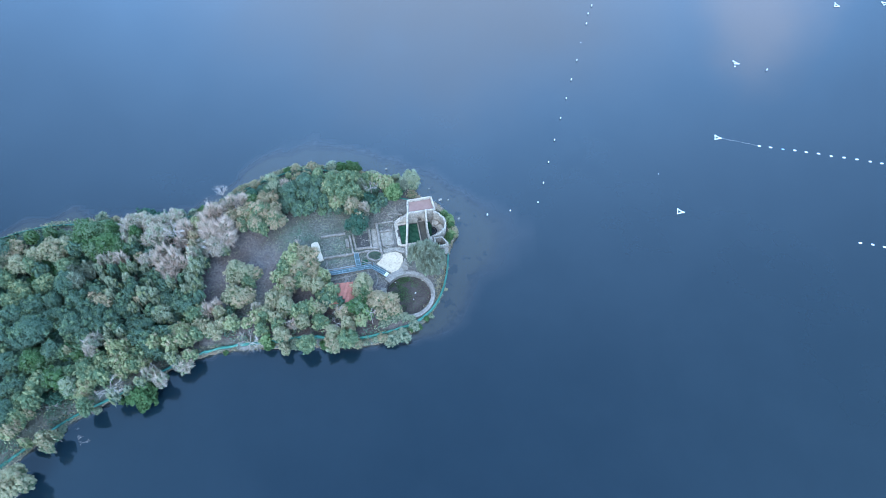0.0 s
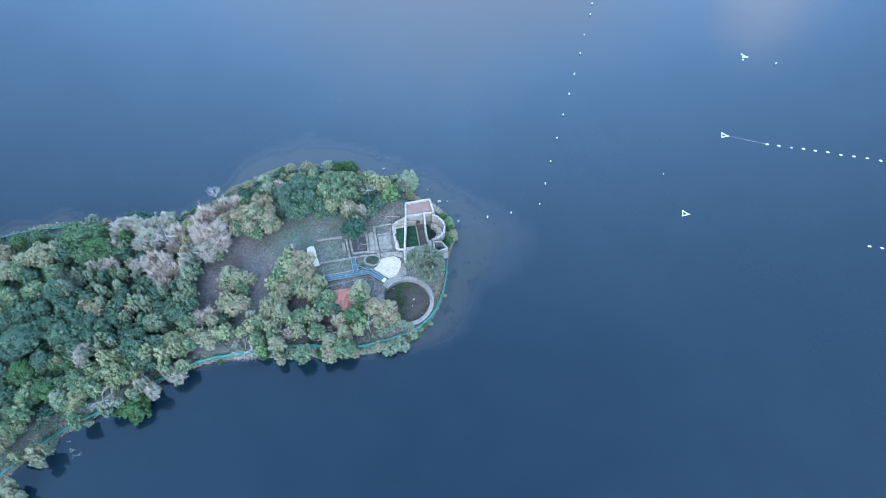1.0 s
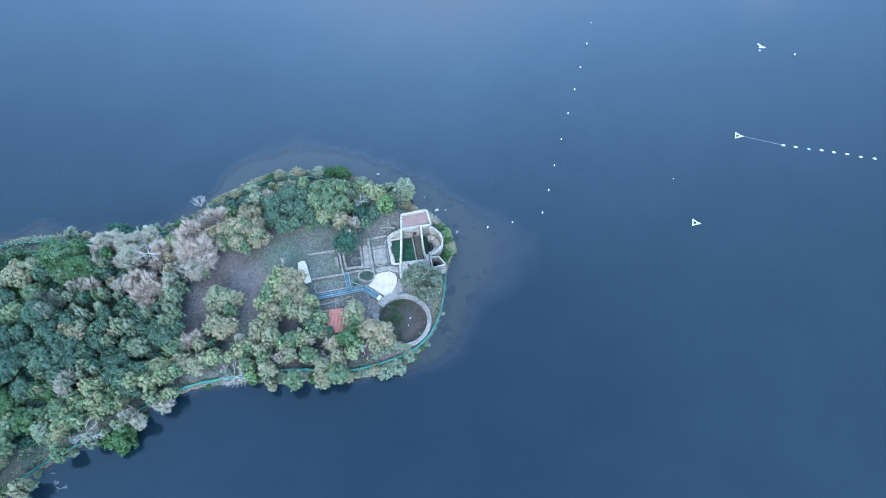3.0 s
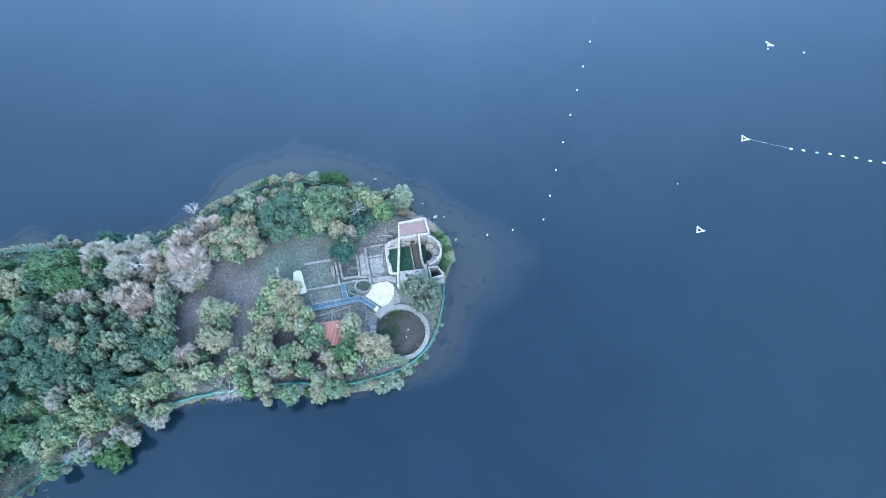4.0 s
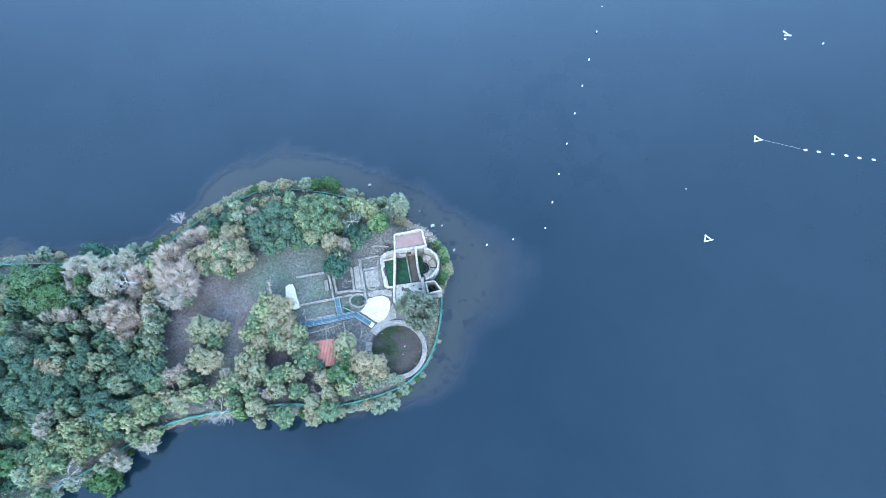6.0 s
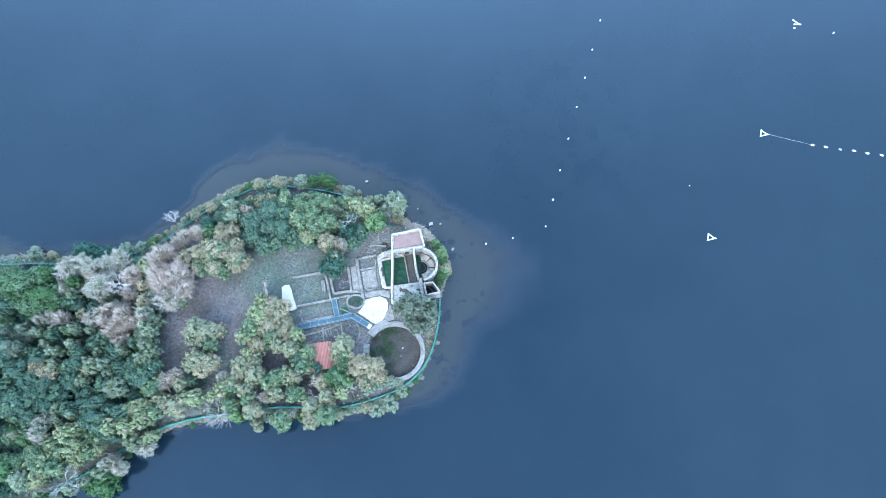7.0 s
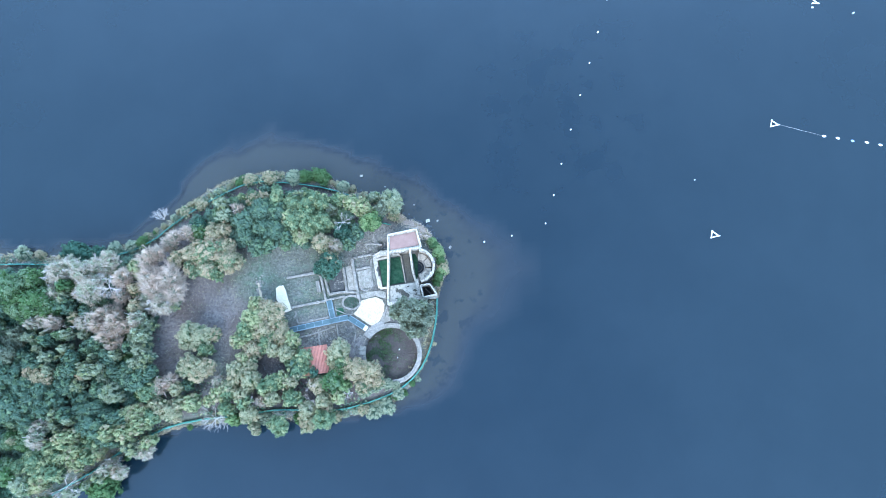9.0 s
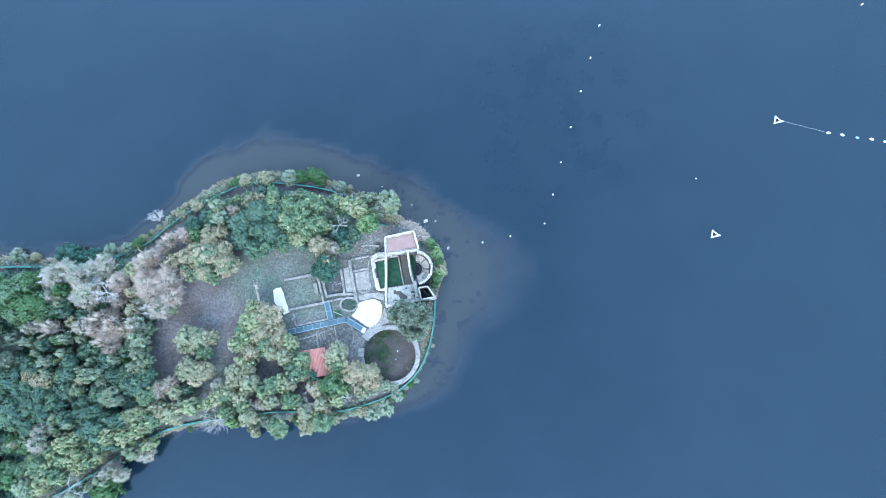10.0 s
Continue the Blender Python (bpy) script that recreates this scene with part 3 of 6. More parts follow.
hall_part("inner_front", strip_wall([(-3.6, 80.35), (-1.85, 80.62)], 0.35, 0.3, [2.6, 2.2], 0.25, 0.07), M_PALE)
# two cross walls whose crests fall away from the terrace
hall_part("cross_wall", strip_wall([(-3.75, 80.6), (-3.8, 77.0), (-3.9, 73.9)], 0.42, 0.2, [4.25, 3.0, 1.6], 0.3, 0.05), M_PLASTER, "narrow white wall with a falling crest")
hall_part("cross_wall", strip_wall([(-0.08, 81.1), (0.15, 78.9), (0.35, 77.6), (0.8, 76.0)], 0.36, 0.2, [4.7, 3.3, 2.4, 1.5], 0.3, 0.05), M_PLASTER, "narrow white wall with a falling crest")
# beds and kerbs
hall_part("turf_bed", slab_data([(-5.75, 79.6), (-4.05, 79.95), (-4.1, 75.1), (-4.9, 75.0)], 0.5, 0.66, rough=0.02), M_TURF, "sunken dark green turf bed")
hall_part("turf_bed", slab_data([(-3.55, 80.1), (-1.9, 80.35), (-1.05, 75.65), (-3.6, 75.25)], 0.5, 0.67, rough=0.02), M_TURF, "sunken dark green turf bed")
hall_part("turf_bed", slab_data([(0.2, 80.7), (0.75, 80.8), (1.4, 79.4), (1.3, 77.0), (0.95, 76.3)], 0.5, 0.66, rough=0.02), M_TURF, "narrow green turf bed")
hall_part("soil_strip", slab_data([(-1.6, 80.6), (-0.3, 80.8), (0.6, 76.0), (-0.75, 75.75)], 0.5, 0.76, rough=0.02), M_BROWN, "bare grey-brown soil strip")
hall_part("kerb", strip_wall([(-1.75, 80.5), (-0.9, 75.6)], 0.14, 0.5, [1.0, 1.0], 0.4, 0.015), M_PLASTER)
for p in ([(-6.2, 80.0), (-5.75, 77.2), (-5.25, 74.85)], [(-6.0, 79.75), (-4.05, 80.2)], [(-5.3, 74.75), (-4.0, 74.85)]):
    hall_part("bed_rim", strip_wall(p, 0.75 if p[0][0] < -6.1 else 0.4, 0.3, [1.0] * len(p), 0.3, 0.035), M_PLASTER, "broad pale plastered rim")
hall_part("rim_bar", strip_wall([(-5.75, 78.4), (-5.45, 76.8)], 0.3, 0.9, [1.12, 1.12], 0.3, 0.02), M_DARK)
# thin dark strips that outline the beds
for p in ([(-5.62, 79.5), (-4.88, 75.15)], [(-4.95, 75.15), (-4.1, 75.2)], [(-3.6, 75.3), (-1.1, 75.75)], [(-5.6, 79.55), (-4.05, 79.9)], [(-1.5, 80.55), (-0.65, 75.8)], [(-0.4, 80.7), (0.42, 76.1)], [(-3.5, 80.05), (-1.95, 80.3)]):
    hall_part("bed_edging", strip_wall(p, 0.09, 0.5, [0.86, 0.86], 0.4, 0.01), M_DARK)
# south platform with patchy paving
hall_part("platform", slab_data([(-3.75, 75.1), (1.0, 75.7), (1.55, 73.4), (-3.6, 72.3)], 0.4, 1.25), M_PLASTER, "pale paved platform with dark damp patches")
for cx, cy, w1, d1, t1 in ((-1.75, 74.2, 0.85, 0.42, 25), (-1.15, 73.75, 0.62, 0.85, 10), (-2.35, 74.35, 0.3, 0.5, 5), (-0.6, 73.5, 0.45, 0.6, 30), (-0.45, 75.0, 0.3, 0.2, 8), (0.75, 74.3, 0.4, 0.3, 0), (-2.2, 72.95, 0.5, 0.2, 10), (0.9, 73.7, 0.35, 0.2, 20)):
    ring = [(cx + w1 * math.cos(radians(q + t1)) * rng.uniform(0.6, 1.1), cy + d1 * math.sin(radians(q + t1)) * rng.uniform(0.6, 1.1)) for q in range(0, 360, 36)]
    hall_part("bare_patch", slab_data(ring, 1.2, 1.262 + 0.003 * rng.random(), 0.2, 0.06), M_LICHEN)
hall_part("south_wall", strip_wall([(-3.85, 72.0), (-1.0, 72.55), (1.9, 73.1)], 0.55, 0.1, [1.9, 2.0, 2.5], 0.3, 0.05), M_PALE, "broken pale south wall")
hall_part("west_end", strip_wall([(-3.8, 71.9), (-3.9, 74.0)], 0.4, 0.1, [1.9, 1.6], 0.3, 0.04), M_PLASTER)
hall_part("pier", slab_data([(0.75, 76.1), (1.35, 76.2), (1.75, 73.4), (1.2, 73.3)], 0.3, 2.3, rough=0.06), M_PALE)
# round bay
BAY = (1.2, 78.35)
hall_part("bay_floor", arc_data(BAY, 0.02, 2.9, -85, 88, 0.2, [0.72, 0.72]), M_FLOOR)
hall_part("bay_seat", arc_data(BAY, 1.12, 1.36, -88, 88, 0.3, [1.05, 1.05]), M_STONE, "curved stone step")
hall_part("basin_ring", arc_data(BAY, 0.72, 0.80, -90, 90, 0.3, [0.95, 0.95]), M_LICHEN, "thin curved kerb in the basin")
for q0, q1 in ((-80, -5), (1, 42), (47, 88)):
    hall_part("bay_bench", arc_data(BAY, 1.37, 2.4, q0, q1, 0.3, [1.35, 1.4, 1.35], 16), M_PLASTER, "curved pale stone bench")
hall_part("bay_wall", arc_data(BAY, 2.55, 2.93, -78, 84, 0.1, [3.3, 3.7, 3.5, 3.75, 3.5, 4.2], 44, 0.13), M_PALE, "curved bay wall with a worn crest")
hall_part("bay_pool", arc_data(BAY, 0.01, 1.11, -90, 90, 0.3, [0.8, 0.8], 24, 0.0), M_BASIN, "dark half-round basin")
# corner chamber
PIT = [(1.75, 74.95), (3.25, 75.15), (4.45, 73.35), (2.1, 72.95)]
hall_part("chamber_floor", slab_data([(2.0, 74.7), (3.15, 74.85), (4.05, 73.5), (2.3, 73.2)], 0.2, 1.0), M_DARK, "dark sunken chamber floor")
for i, (h1, h2) in enumerate(((3.7, 3.6), (3.6, 4.1), (4.1, 3.3), (3.3, 3.7))):
    hall_part("chamber_wall", strip_wall([PIT[i], PIT[(i + 1) % 4]], 0.3, 0.0, [h1, h2], 0.3, 0.04), M_PALE)
hall_part("chamber_sill", strip_wall([(2.5, 74.55), (3.5, 73.6)], 0.2, 0.9, [2.4, 2.4], 0.4, 0.02), M_DARK)
hall_part("outer_wall", strip_wall([(1.9, 72.95), (4.55, 73.2)], 0.35, 0.0, [2.8, 3.2], 0.3, 0.05), M_PALE)

# ---- excavated rooms ----


def ruined_wall(path, w=0.42, top=1.2, label="low broken wall of weathered grey stone", material=M_STONE, rough=0.05):
    tops = top if isinstance(top, list) else [top] * len(path)
    vs, fs = strip_wall(path, w, 0.35, tops, 0.28, rough)
    return tagged(link_mesh("ruined_wall", vs, fs, material), label, "wall", "excavated walls")


# rooms beside the hall
for path, w, top in (
        ([(-21.4, 76.6), (-19.0, 77.05), (-16.5, 77.5)], 0.42, 1.2),
        ([(-15.55, 76.9), (-15.0, 74.7), (-14.55, 72.6)], 0.42, 1.25),
        ([(-14.85, 77.2), (-14.5, 75.6), (-14.05, 73.8)], 0.4, 1.3),
        ([(-11.65, 78.4), (-11.3, 76.2), (-11.0, 74.2)], 0.4, 1.3),
        ([(-14.05, 73.75), (-12.0, 74.1), (-9.0, 74.1)], 0.42, 1.25),
        ([(-10.2, 79.9), (-9.6, 76.5), (-8.9, 72.95)], 0.5, 1.35),
        ([(-10.0, 80.0), (-8.4, 80.35), (-6.8, 80.7)], 0.4, 1.15),
        ([(-9.5, 78.0), (-8.2, 78.3), (-7.0, 78.5)], 0.38, 1.1)):
    ruined_wall(path, w, top)
# rooms west of the walkway
for path, w, top in (
        ([(-20.5, 71.5), (-17.4, 72.1), (-14.5, 72.65)], 0.42, 1.25),
        ([(-19.3, 68.75), (-16.5, 69.35), (-13.95, 69.85)], 0.36, 1.15),
        ([(-14.5, 72.75), (-12.6, 73.15), (-11.3, 73.4)], 0.34, 1.15),
        ([(-12.65, 68.6), (-12.45, 67.2), (-12.2, 66.0)], 0.3, 1.05),
        ([(-15.75, 67.5), (-15.6, 66.2), (-15.4, 64.9)], 0.34, 1.05),
        ([(-10.0, 68.9), (-9.4, 67.2), (-9.6, 65.6)], 0.25, 1.0),
        ([(-19.1, 66.35), (-17.1, 66.85), (-15.2, 67.45)], 0.3, 1.05),
        ([(-18.75, 66.1), (-18.9, 64.65)], 0.3, 0.95)):
    ruined_wall(path, w, top)
# low walls below the walkway and by the hall
for path, w, top in (
        ([(-15.2, 67.45), (-12.9, 68.25)], 0.26, 1.0),
        ([(-17.4, 66.0), (-16.7, 66.3), (-16.1, 65.75)], 0.24, 0.95),
        ([(-13.0, 71.2), (-11.0, 70.3), (-10.0, 70.2)], 0.2, 1.05),
        ([(-4.5, 69.9), (-4.1, 71.6)], 0.3, 1.1),
        ([(-6.6, 75.4), (-6.9, 77.4), (-6.9, 79.8)], 0.3, 1.0),
        ([(-8.2, 82.4), (-6.6, 82.6), (-5.0, 82.3)], 0.34, 1.0),
        ([(-6.5, 84.3), (-6.2, 82.8)], 0.3, 0.95)):
    ruined_wall(path, w, top)
for path in ([(-19.75, 70.9), (-19.6, 70.3), (-19.9, 69.8)], [(-19.5, 69.5), (-19.25, 68.9)], [(-8.8, 75.1), (-8.45, 74.6), (-8.0, 74.4), (-7.4, 74.45), (-6.9, 74.9), (-6.6, 75.5)]):
    ruined_wall(path, 0.32, 1.0, "crumbled low wall of loose pale stones", M_STONE, 0.09)
ruined_wall([(-26.2, 75.8), (-25.8, 74.1), (-25.4, 72.4)], 0.4, 1.0, "crumbled low wall of loose pale stones", M_WHITE, 0.10)
oval = [(-10.2 + 1.5 * math.cos(q), 72.35 + 1.15 * math.sin(q)) for q in np.linspace(0.2, 2 * math.pi + 0.1, 26)]
ruined_wall(oval, 0.38, 1.1, "oval stone basin wall round a patch of grass", M_STONE, 0.07)


def flat_piece(name, poly, z1, material, label, category, rough=0.05, z0=0.5, tilt=(0, 0)):
    vs, fs = slab_data(poly, z0, z1, 0.3, rough, tilt)
    return tagged(link_mesh(name, vs, fs, material), label, category)


flat_piece("plaza_slab", [(-9.9, 70.35), (-9.2, 71.2), (-8.5, 72.6), (-7.4, 73.0), (-6.0, 73.2), (-4.9, 72.8), (-4.5, 72.0), (-4.55, 70.7), (-5.2, 69.3), (-6.0, 67.9), (-7.2, 68.6)], 1.02, M_WHITE, "bright white mortar floor in front of the hall", "floor", 0.14)
flat_piece("mortar_slab", [(-23.2, 74.8), (-22.6, 75.3), (-21.9, 75.4), (-21.5, 74.6), (-21.2, 73.6), (-20.8, 72.4), (-20.3, 71.1), (-21.2, 70.75), (-22.2, 70.9), (-22.3, 71.9), (-22.9, 72.8)], 1.16, M_MORTAR, "rough white mortar slab beside the excavated room", "slab", 0.12)
flat_piece("corridor_floor", [(-11.3, 78.5), (-10.35, 78.8), (-9.4, 74.4), (-10.75, 74.3)], 0.98, M_FLOOR, "pale grey screed floor of a narrow corridor", "floor")
flat_piece("room_floor", [(-9.3, 77.7), (-7.0, 78.2), (-6.7, 75.6), (-7.2, 74.8), (-8.4, 74.8), (-8.9, 75.3)], 0.95, M_FLOOR, "worn pale paving inside a small room", "floor", 0.08)
flat_piece("side_paving", [(-8.7, 73.7), (-7.2, 74.2), (-5.2, 74.4), (-4.2, 73.9), (-4.2, 72.9), (-6.0, 73.35), (-8.3, 73.0)], 0.93, M_FLOOR, "patchy stone paving between room and hall", "floor", 0.08)
flat_piece("court_paving", [(-6.4, 67.6), (-5.6, 69.0), (-4.6, 70.6), (-4.3, 71.6), (-3.6, 70.6), (-3.5, 69.2), (-5.0, 68.5)], 0.93, M_FLOOR, "grey worn stone court beside the round pool", "floor", 0.08)
flat_piece("dark_room_floor", [(-14.3, 77.2), (-11.9, 77.8), (-11.3, 74.4), (-13.8, 74.1)], 0.93, M_DARK, "dark earth floor of an excavated room", "floor")
flat_piece("turf_square", [(-12.8, 71.3), (-11.7, 71.45), (-11.3, 70.45), (-12.6, 70.15)], 0.95, M_TURF, "small square of bright green turf", "turf", 0.02)
flat_piece("oval_turf", [(-10.2 + 1.25 * math.cos(q), 72.35 + 0.9 * math.sin(q)) for q in np.linspace(0, 2 * math.pi, 18)[:-1]], 0.95, M_SOIL, "earth and weeds inside the oval basin", "soil", 0.03)
flat_piece("stone_bench", [(-16.4, 76.0), (-15.75, 76.15), (-15.4, 74.2), (-16.05, 74.05)], 1.25, M_STONE, "rectangular weathered stone block beside the wall", "block", 0.03)


def loose_stones(name, label, spots, material):
    """Irregular loose stones: (x, y, spread, count, size)."""
    chunks = []
    for x, y, s, n, size in spots:
        for _ in range(n):
            px, py, r = x + rng.gauss(0, s), y + rng.gauss(0, s), size * rng.uniform(0.5, 1.3)
            z = ground_at(px, py)
            vs = [(px + dx * r * rng.uniform(0.7, 1.2), py + dy * r * rng.uniform(0.7, 1.2), z + dz * r * rng.uniform(0.6, 1)) for dx, dy, dz in
                  ((1, 0, 0.2), (0.3, 0.95, 0.15), (-0.8, 0.6, 0.2), (-0.8, -0.6, 0.2), (0.3, -0.95, 0.15), (0.1, 0, 0.8), (0.4, 0.3, 0.65), (0, 0, -0.4))]
            fs = [(0, 1, 6), (1, 5, 6), (1, 2, 5), (2, 3, 5), (3, 4, 5), (4, 0, 5), (0, 6, 5), (1, 0, 7), (2, 1, 7), (3, 2, 7), (4, 3, 7), (0, 4, 7)]
            chunks.append((vs, fs))
    return tagged(link_mesh(name, *joined(chunks), material), label, "stones", kind="stuff")


loose_stones("loose_stones", "scattered pale loose stones on the bare ground", [
    (-12.9, 76.0, 0.7, 60, 0.2), (-15.6, 66.6, 0.9, 40, 0.16), (-26.2, 76.2, 0.35, 16, 0.2), (-25.9, 74.6, 0.3, 14, 0.22), (-25.6, 73.0, 0.3, 12, 0.2), (-11.0, 67.8, 1.4, 40, 0.16), (-14.2, 67.0, 1.2, 40, 0.15), (-7.6, 70.0, 1.6, 24, 0.13), (-17.5, 70.3, 1.5, 24, 0.10), (-21.6, 72.5, 1.2, 30, 0.14), (-7.6, 76.6, 0.9, 26, 0.18), (-10.8, 66.9, 1.0, 26, 0.14),
    (-8.2, 81.6, 1.2, 60, 0.16), (-2.5, 64.5, 2.0, 22, 0.10), (-33, 60.5, 0.7, 12, 0.12), (-24, 81.0, 2.5, 16, 0.1), (-37, 72, 3.5, 30, 0.08), (-6.2, 66.6, 0.8, 20, 0.14), (-5.0, 82.5, 0.8, 30, 0.2)], M_STONE)

M_BANK = worn("pinkish_bank_rubble", (0.30, 0.24, 0.20), (0.36, 0.30, 0.255), (0.17, 0.14, 0.12), 0.9, 4, 0.95, 0.6, 0.05)
loose_stones("bank_rubble", "pinkish-beige broken stones on the bare bank below the terrace", [
    (-1.6, 87.0, 0.5, 60, 0.2), (-0.2, 86.5, 0.5, 80, 0.2), (1.2, 85.9, 0.5, 90, 0.22), (2.4, 85.0, 0.5, 90, 0.22), (3.3, 84.0, 0.45, 80, 0.2), (4.2, 82.9, 0.4, 60, 0.18), (5.2, 81.4, 0.35, 40, 0.16), (2.2, 83.6, 0.5, 40, 0.16), (5.9, 79.6, 0.3, 30, 0.15), (-67.0, 81.0, 1.2, 50, 0.22), (-62.5, 80.3, 1.0, 40, 0.2), (-59.0, 80.1, 0.8, 30, 0.2), (-13.5, 93.0, 0.8, 40, 0.16), (-10.5, 92.0, 0.7, 30, 0.16)], M_BANK)

# ---- the round pool ----
pool = thing("round_pool", "drained round pool with a broad weathered stone rim and earth floor", "pool", at=(*POOL_C, 0.1))


def pool_part(name, data, material, label=""):
    ob = link_mesh(name, *data, material, pool, label)
    ob.matrix_parent_inverse = pool.matrix_world.inverted()
    return ob


for q0, q1 in ((-112, -62), (-61.5, -30), (-29.5, 12), (12.5, 66), (66.5, 104)):
    pool_part("rim", arc_data(POOL_C, POOL_R, POOL_R + 0.78, q0, q1, -0.1, [1.08, 1.16, 1.1], 22, 0.05), M_STONE, "curved stone rim")
pool_part("broad_rim", arc_data(POOL_C, POOL_R, POOL_R + 1.35, 104, 146, -0.1, [1.1, 1.14, 1.1], 26, 0.05), M_STONE, "broad pale stone rim")
pool_part("recess_floor", arc_data(POOL_C, POOL_R + 0.1, POOL_R + 2.0, 146.5, 166, -0.1, [0.62, 0.55], 10, 0.03), M_DARK, "dark stepped recess in the rim")
for i in range(3):
    a0 = 149 + i * 4.5
    pool_part("step", arc_data(POOL_C, POOL_R + 0.5, POOL_R + 1.9, a0, a0 + 1.3, 0.5, [0.98 - 0.06 * i] * 2, 3, 0.01), M_STONE)
pool_part("rim", arc_data(POOL_C, POOL_R, POOL_R + 1.1, 164.5, 182, -0.1, [1.05, 0.95], 12, 0.06), M_FLOOR)
pool_part("rim", arc_data(POOL_C, POOL_R, POOL_R + 0.6, 182.5, 205, -0.1, [0.85, 0.6], 12, 0.08), M_STONE)
pool_part("earth_floor", arc_data(POOL_C, 0.02, POOL_R + 0.05, 0, 359.5, -0.2, [0.14, 0.14], 48, 0.02), M_EARTH, "dark earth floor with sparse grass")

for x, y, s, t1, lab in ((-2.0, 64.3, 0.22, 30, "small white plastic sheet on the pool floor"), (-2.3, 62.9, 0.16, 80, "small white scrap on the pool floor"), (-0.6, 67.2, 0.2, 10, "small white scrap beside the pool rim"), (-6.0, 66.6, 0.14, 0, "pale loose stone on the pool floor")):
    ob = tagged(link_mesh("scrap", *slab_data([(-s, -s * 0.4), (s * 0.3, -s * 0.5), (s, s * 0.3), (-s * 0.2, s * 0.5)], -0.02, 0.08, 0.15, 0.05), M_FLOAT), lab, "litter")
    ob.matrix_world = pose(x, y, 0.15, 0, 0, t1)

# ---- raised walkway ----
walkway = thing("walkway", "blue decked steel visitor walkway with low handrails over the ruins", "walkway", at=(-13.5, 69.2, 0.9))


def walk_part(name, bm, material, label=""):
    ob = part(name, bm, material, walkway, label)
    ob.matrix_parent_inverse = walkway.matrix_world.inverted()
    return ob


def deck_run(a1, b1, width, ends=(True, True)):
    """Deck panels laid end to end, with posts and a rail down both sides."""
    av, bv = Vector((*a1, 0)), Vector((*b1, 0))
    d = (bv - av).normalized()
    n = Vector((-d.y, d.x, 0))
    length = (bv - av).length
    count = max(1, round(length / 1.6))
    m = Matrix((( d.x, n.x, 0, av.x), (d.y, n.y, 0, av.y), (0, 0, 1, 0), (0, 0, 0, 1)))
    for i in range(count):
        bm = box_bm((length * i / count + 0.02, -width / 2, 1.06), (length * (i + 1) / count - 0.02, width / 2, 1.14), 0.01)
        bm.transform(m)
        walk_part("deck_panel", bm, M_DECK)
        if i:
            bm = box_bm((length * i / count - 0.03, -width / 2 + 0.04, 1.05), (length * i / count + 0.03, width / 2 - 0.04, 1.146), 0)
            bm.transform(m)
            walk_part("joint_strip", bm, M_STEEL)
    for s in (-1, 1):
        bm = box_bm((0.02, s * width / 2 - 0.035, 1.02), (length - 0.02, s * width / 2 + 0.035, 1.20), 0.01)
        bm.transform(m)
        walk_part("edge_beam", bm, M_STEEL)
        bm = box_bm((0.05, s * (width / 2 - 0.03) - 0.025, 1.95), (length - 0.05, s * (width / 2 - 0.03) + 0.025, 2.0), 0.01)
        bm.transform(m)
        rail = walk_part("handrail", bm, M_STEEL)
        for i in range(count + 1):
            x = min(max(length * i / count, 0.1), length - 0.1)
            bm = box_bm((x - 0.02, s * (width / 2 - 0.03) - 0.02, 0.5), (x + 0.02, s * (width / 2 - 0.03) + 0.02, 1.96), 0)
            bm.transform(m)
            part("rail_post", bm, M_STEEL, rail)


deck_run((-28.0, 66.0), (-20.7, 67.65), 0.86)
deck_run((-20.7, 67.65), (-13.6, 69.15), 0.86)
deck_run((-13.6, 69.15), (-10.65, 69.78), 0.86)
deck_run((-10.65, 69.78), (-7.9, 68.05), 0.85)
deck_run((-13.98, 72.7), (-13.3, 69.75), 0.86)
bm = box_bm((-0.3, -0.45, 0.95), (0.3, 0.45, 1.16), 0.02)
bm.transform(Matrix.Translation((-7.72, 67.92, 0)) @ Matrix.Rotation(radians(-32), 4, "Z"))
walk_part("end_plate", bm, M_FLOAT, "white end plate")

# ---- tiled hut ----
HUT = (-16.03, 62.60)
hut = thing("hut", "small hut with a worn red clay tile roof among the trees", "hut", at=(HUT[0], HUT[1], ground_at(*HUT)), turn=8)
HW, HD = 2.05, 1.95
for lo, hi in (((-HW, -HD, 0), (0.3 - HW, HD, 2.1)), ((HW - 0.3, -HD, 0), (HW, HD, 2.1)), ((0.3 - HW, HD - 0.3, 0), (HW - 0.3, HD, 2.1)), ((0.3 - HW, -HD, 0), (0.6, 0.3 - HD, 2.1)), ((1.5, -HD, 0), (HW - 0.3, 0.3 - HD, 2.1)), ((0.6, -HD, 1.9), (1.5, 0.3 - HD, 2.1))):
    part("wall", box_bm(lo, hi, 0.02), M_PALE, hut)
part("floor", box_bm((0.3 - HW, 0.3 - HD, 0), (HW - 0.3, HD - 0.3, 0.06), 0), M_FLOOR, hut)
bm = bmesh.new()
bmesh.ops.create_cube(bm, size=1)
for v in bm.verts:
    v.co = Vector((v.co.x * 4.7, v.co.y * 4.5, 2.42 + v.co.z * 0.08 - v.co.y * 0.5))
roof = part("roof_board", bm, M_BARK, hut)
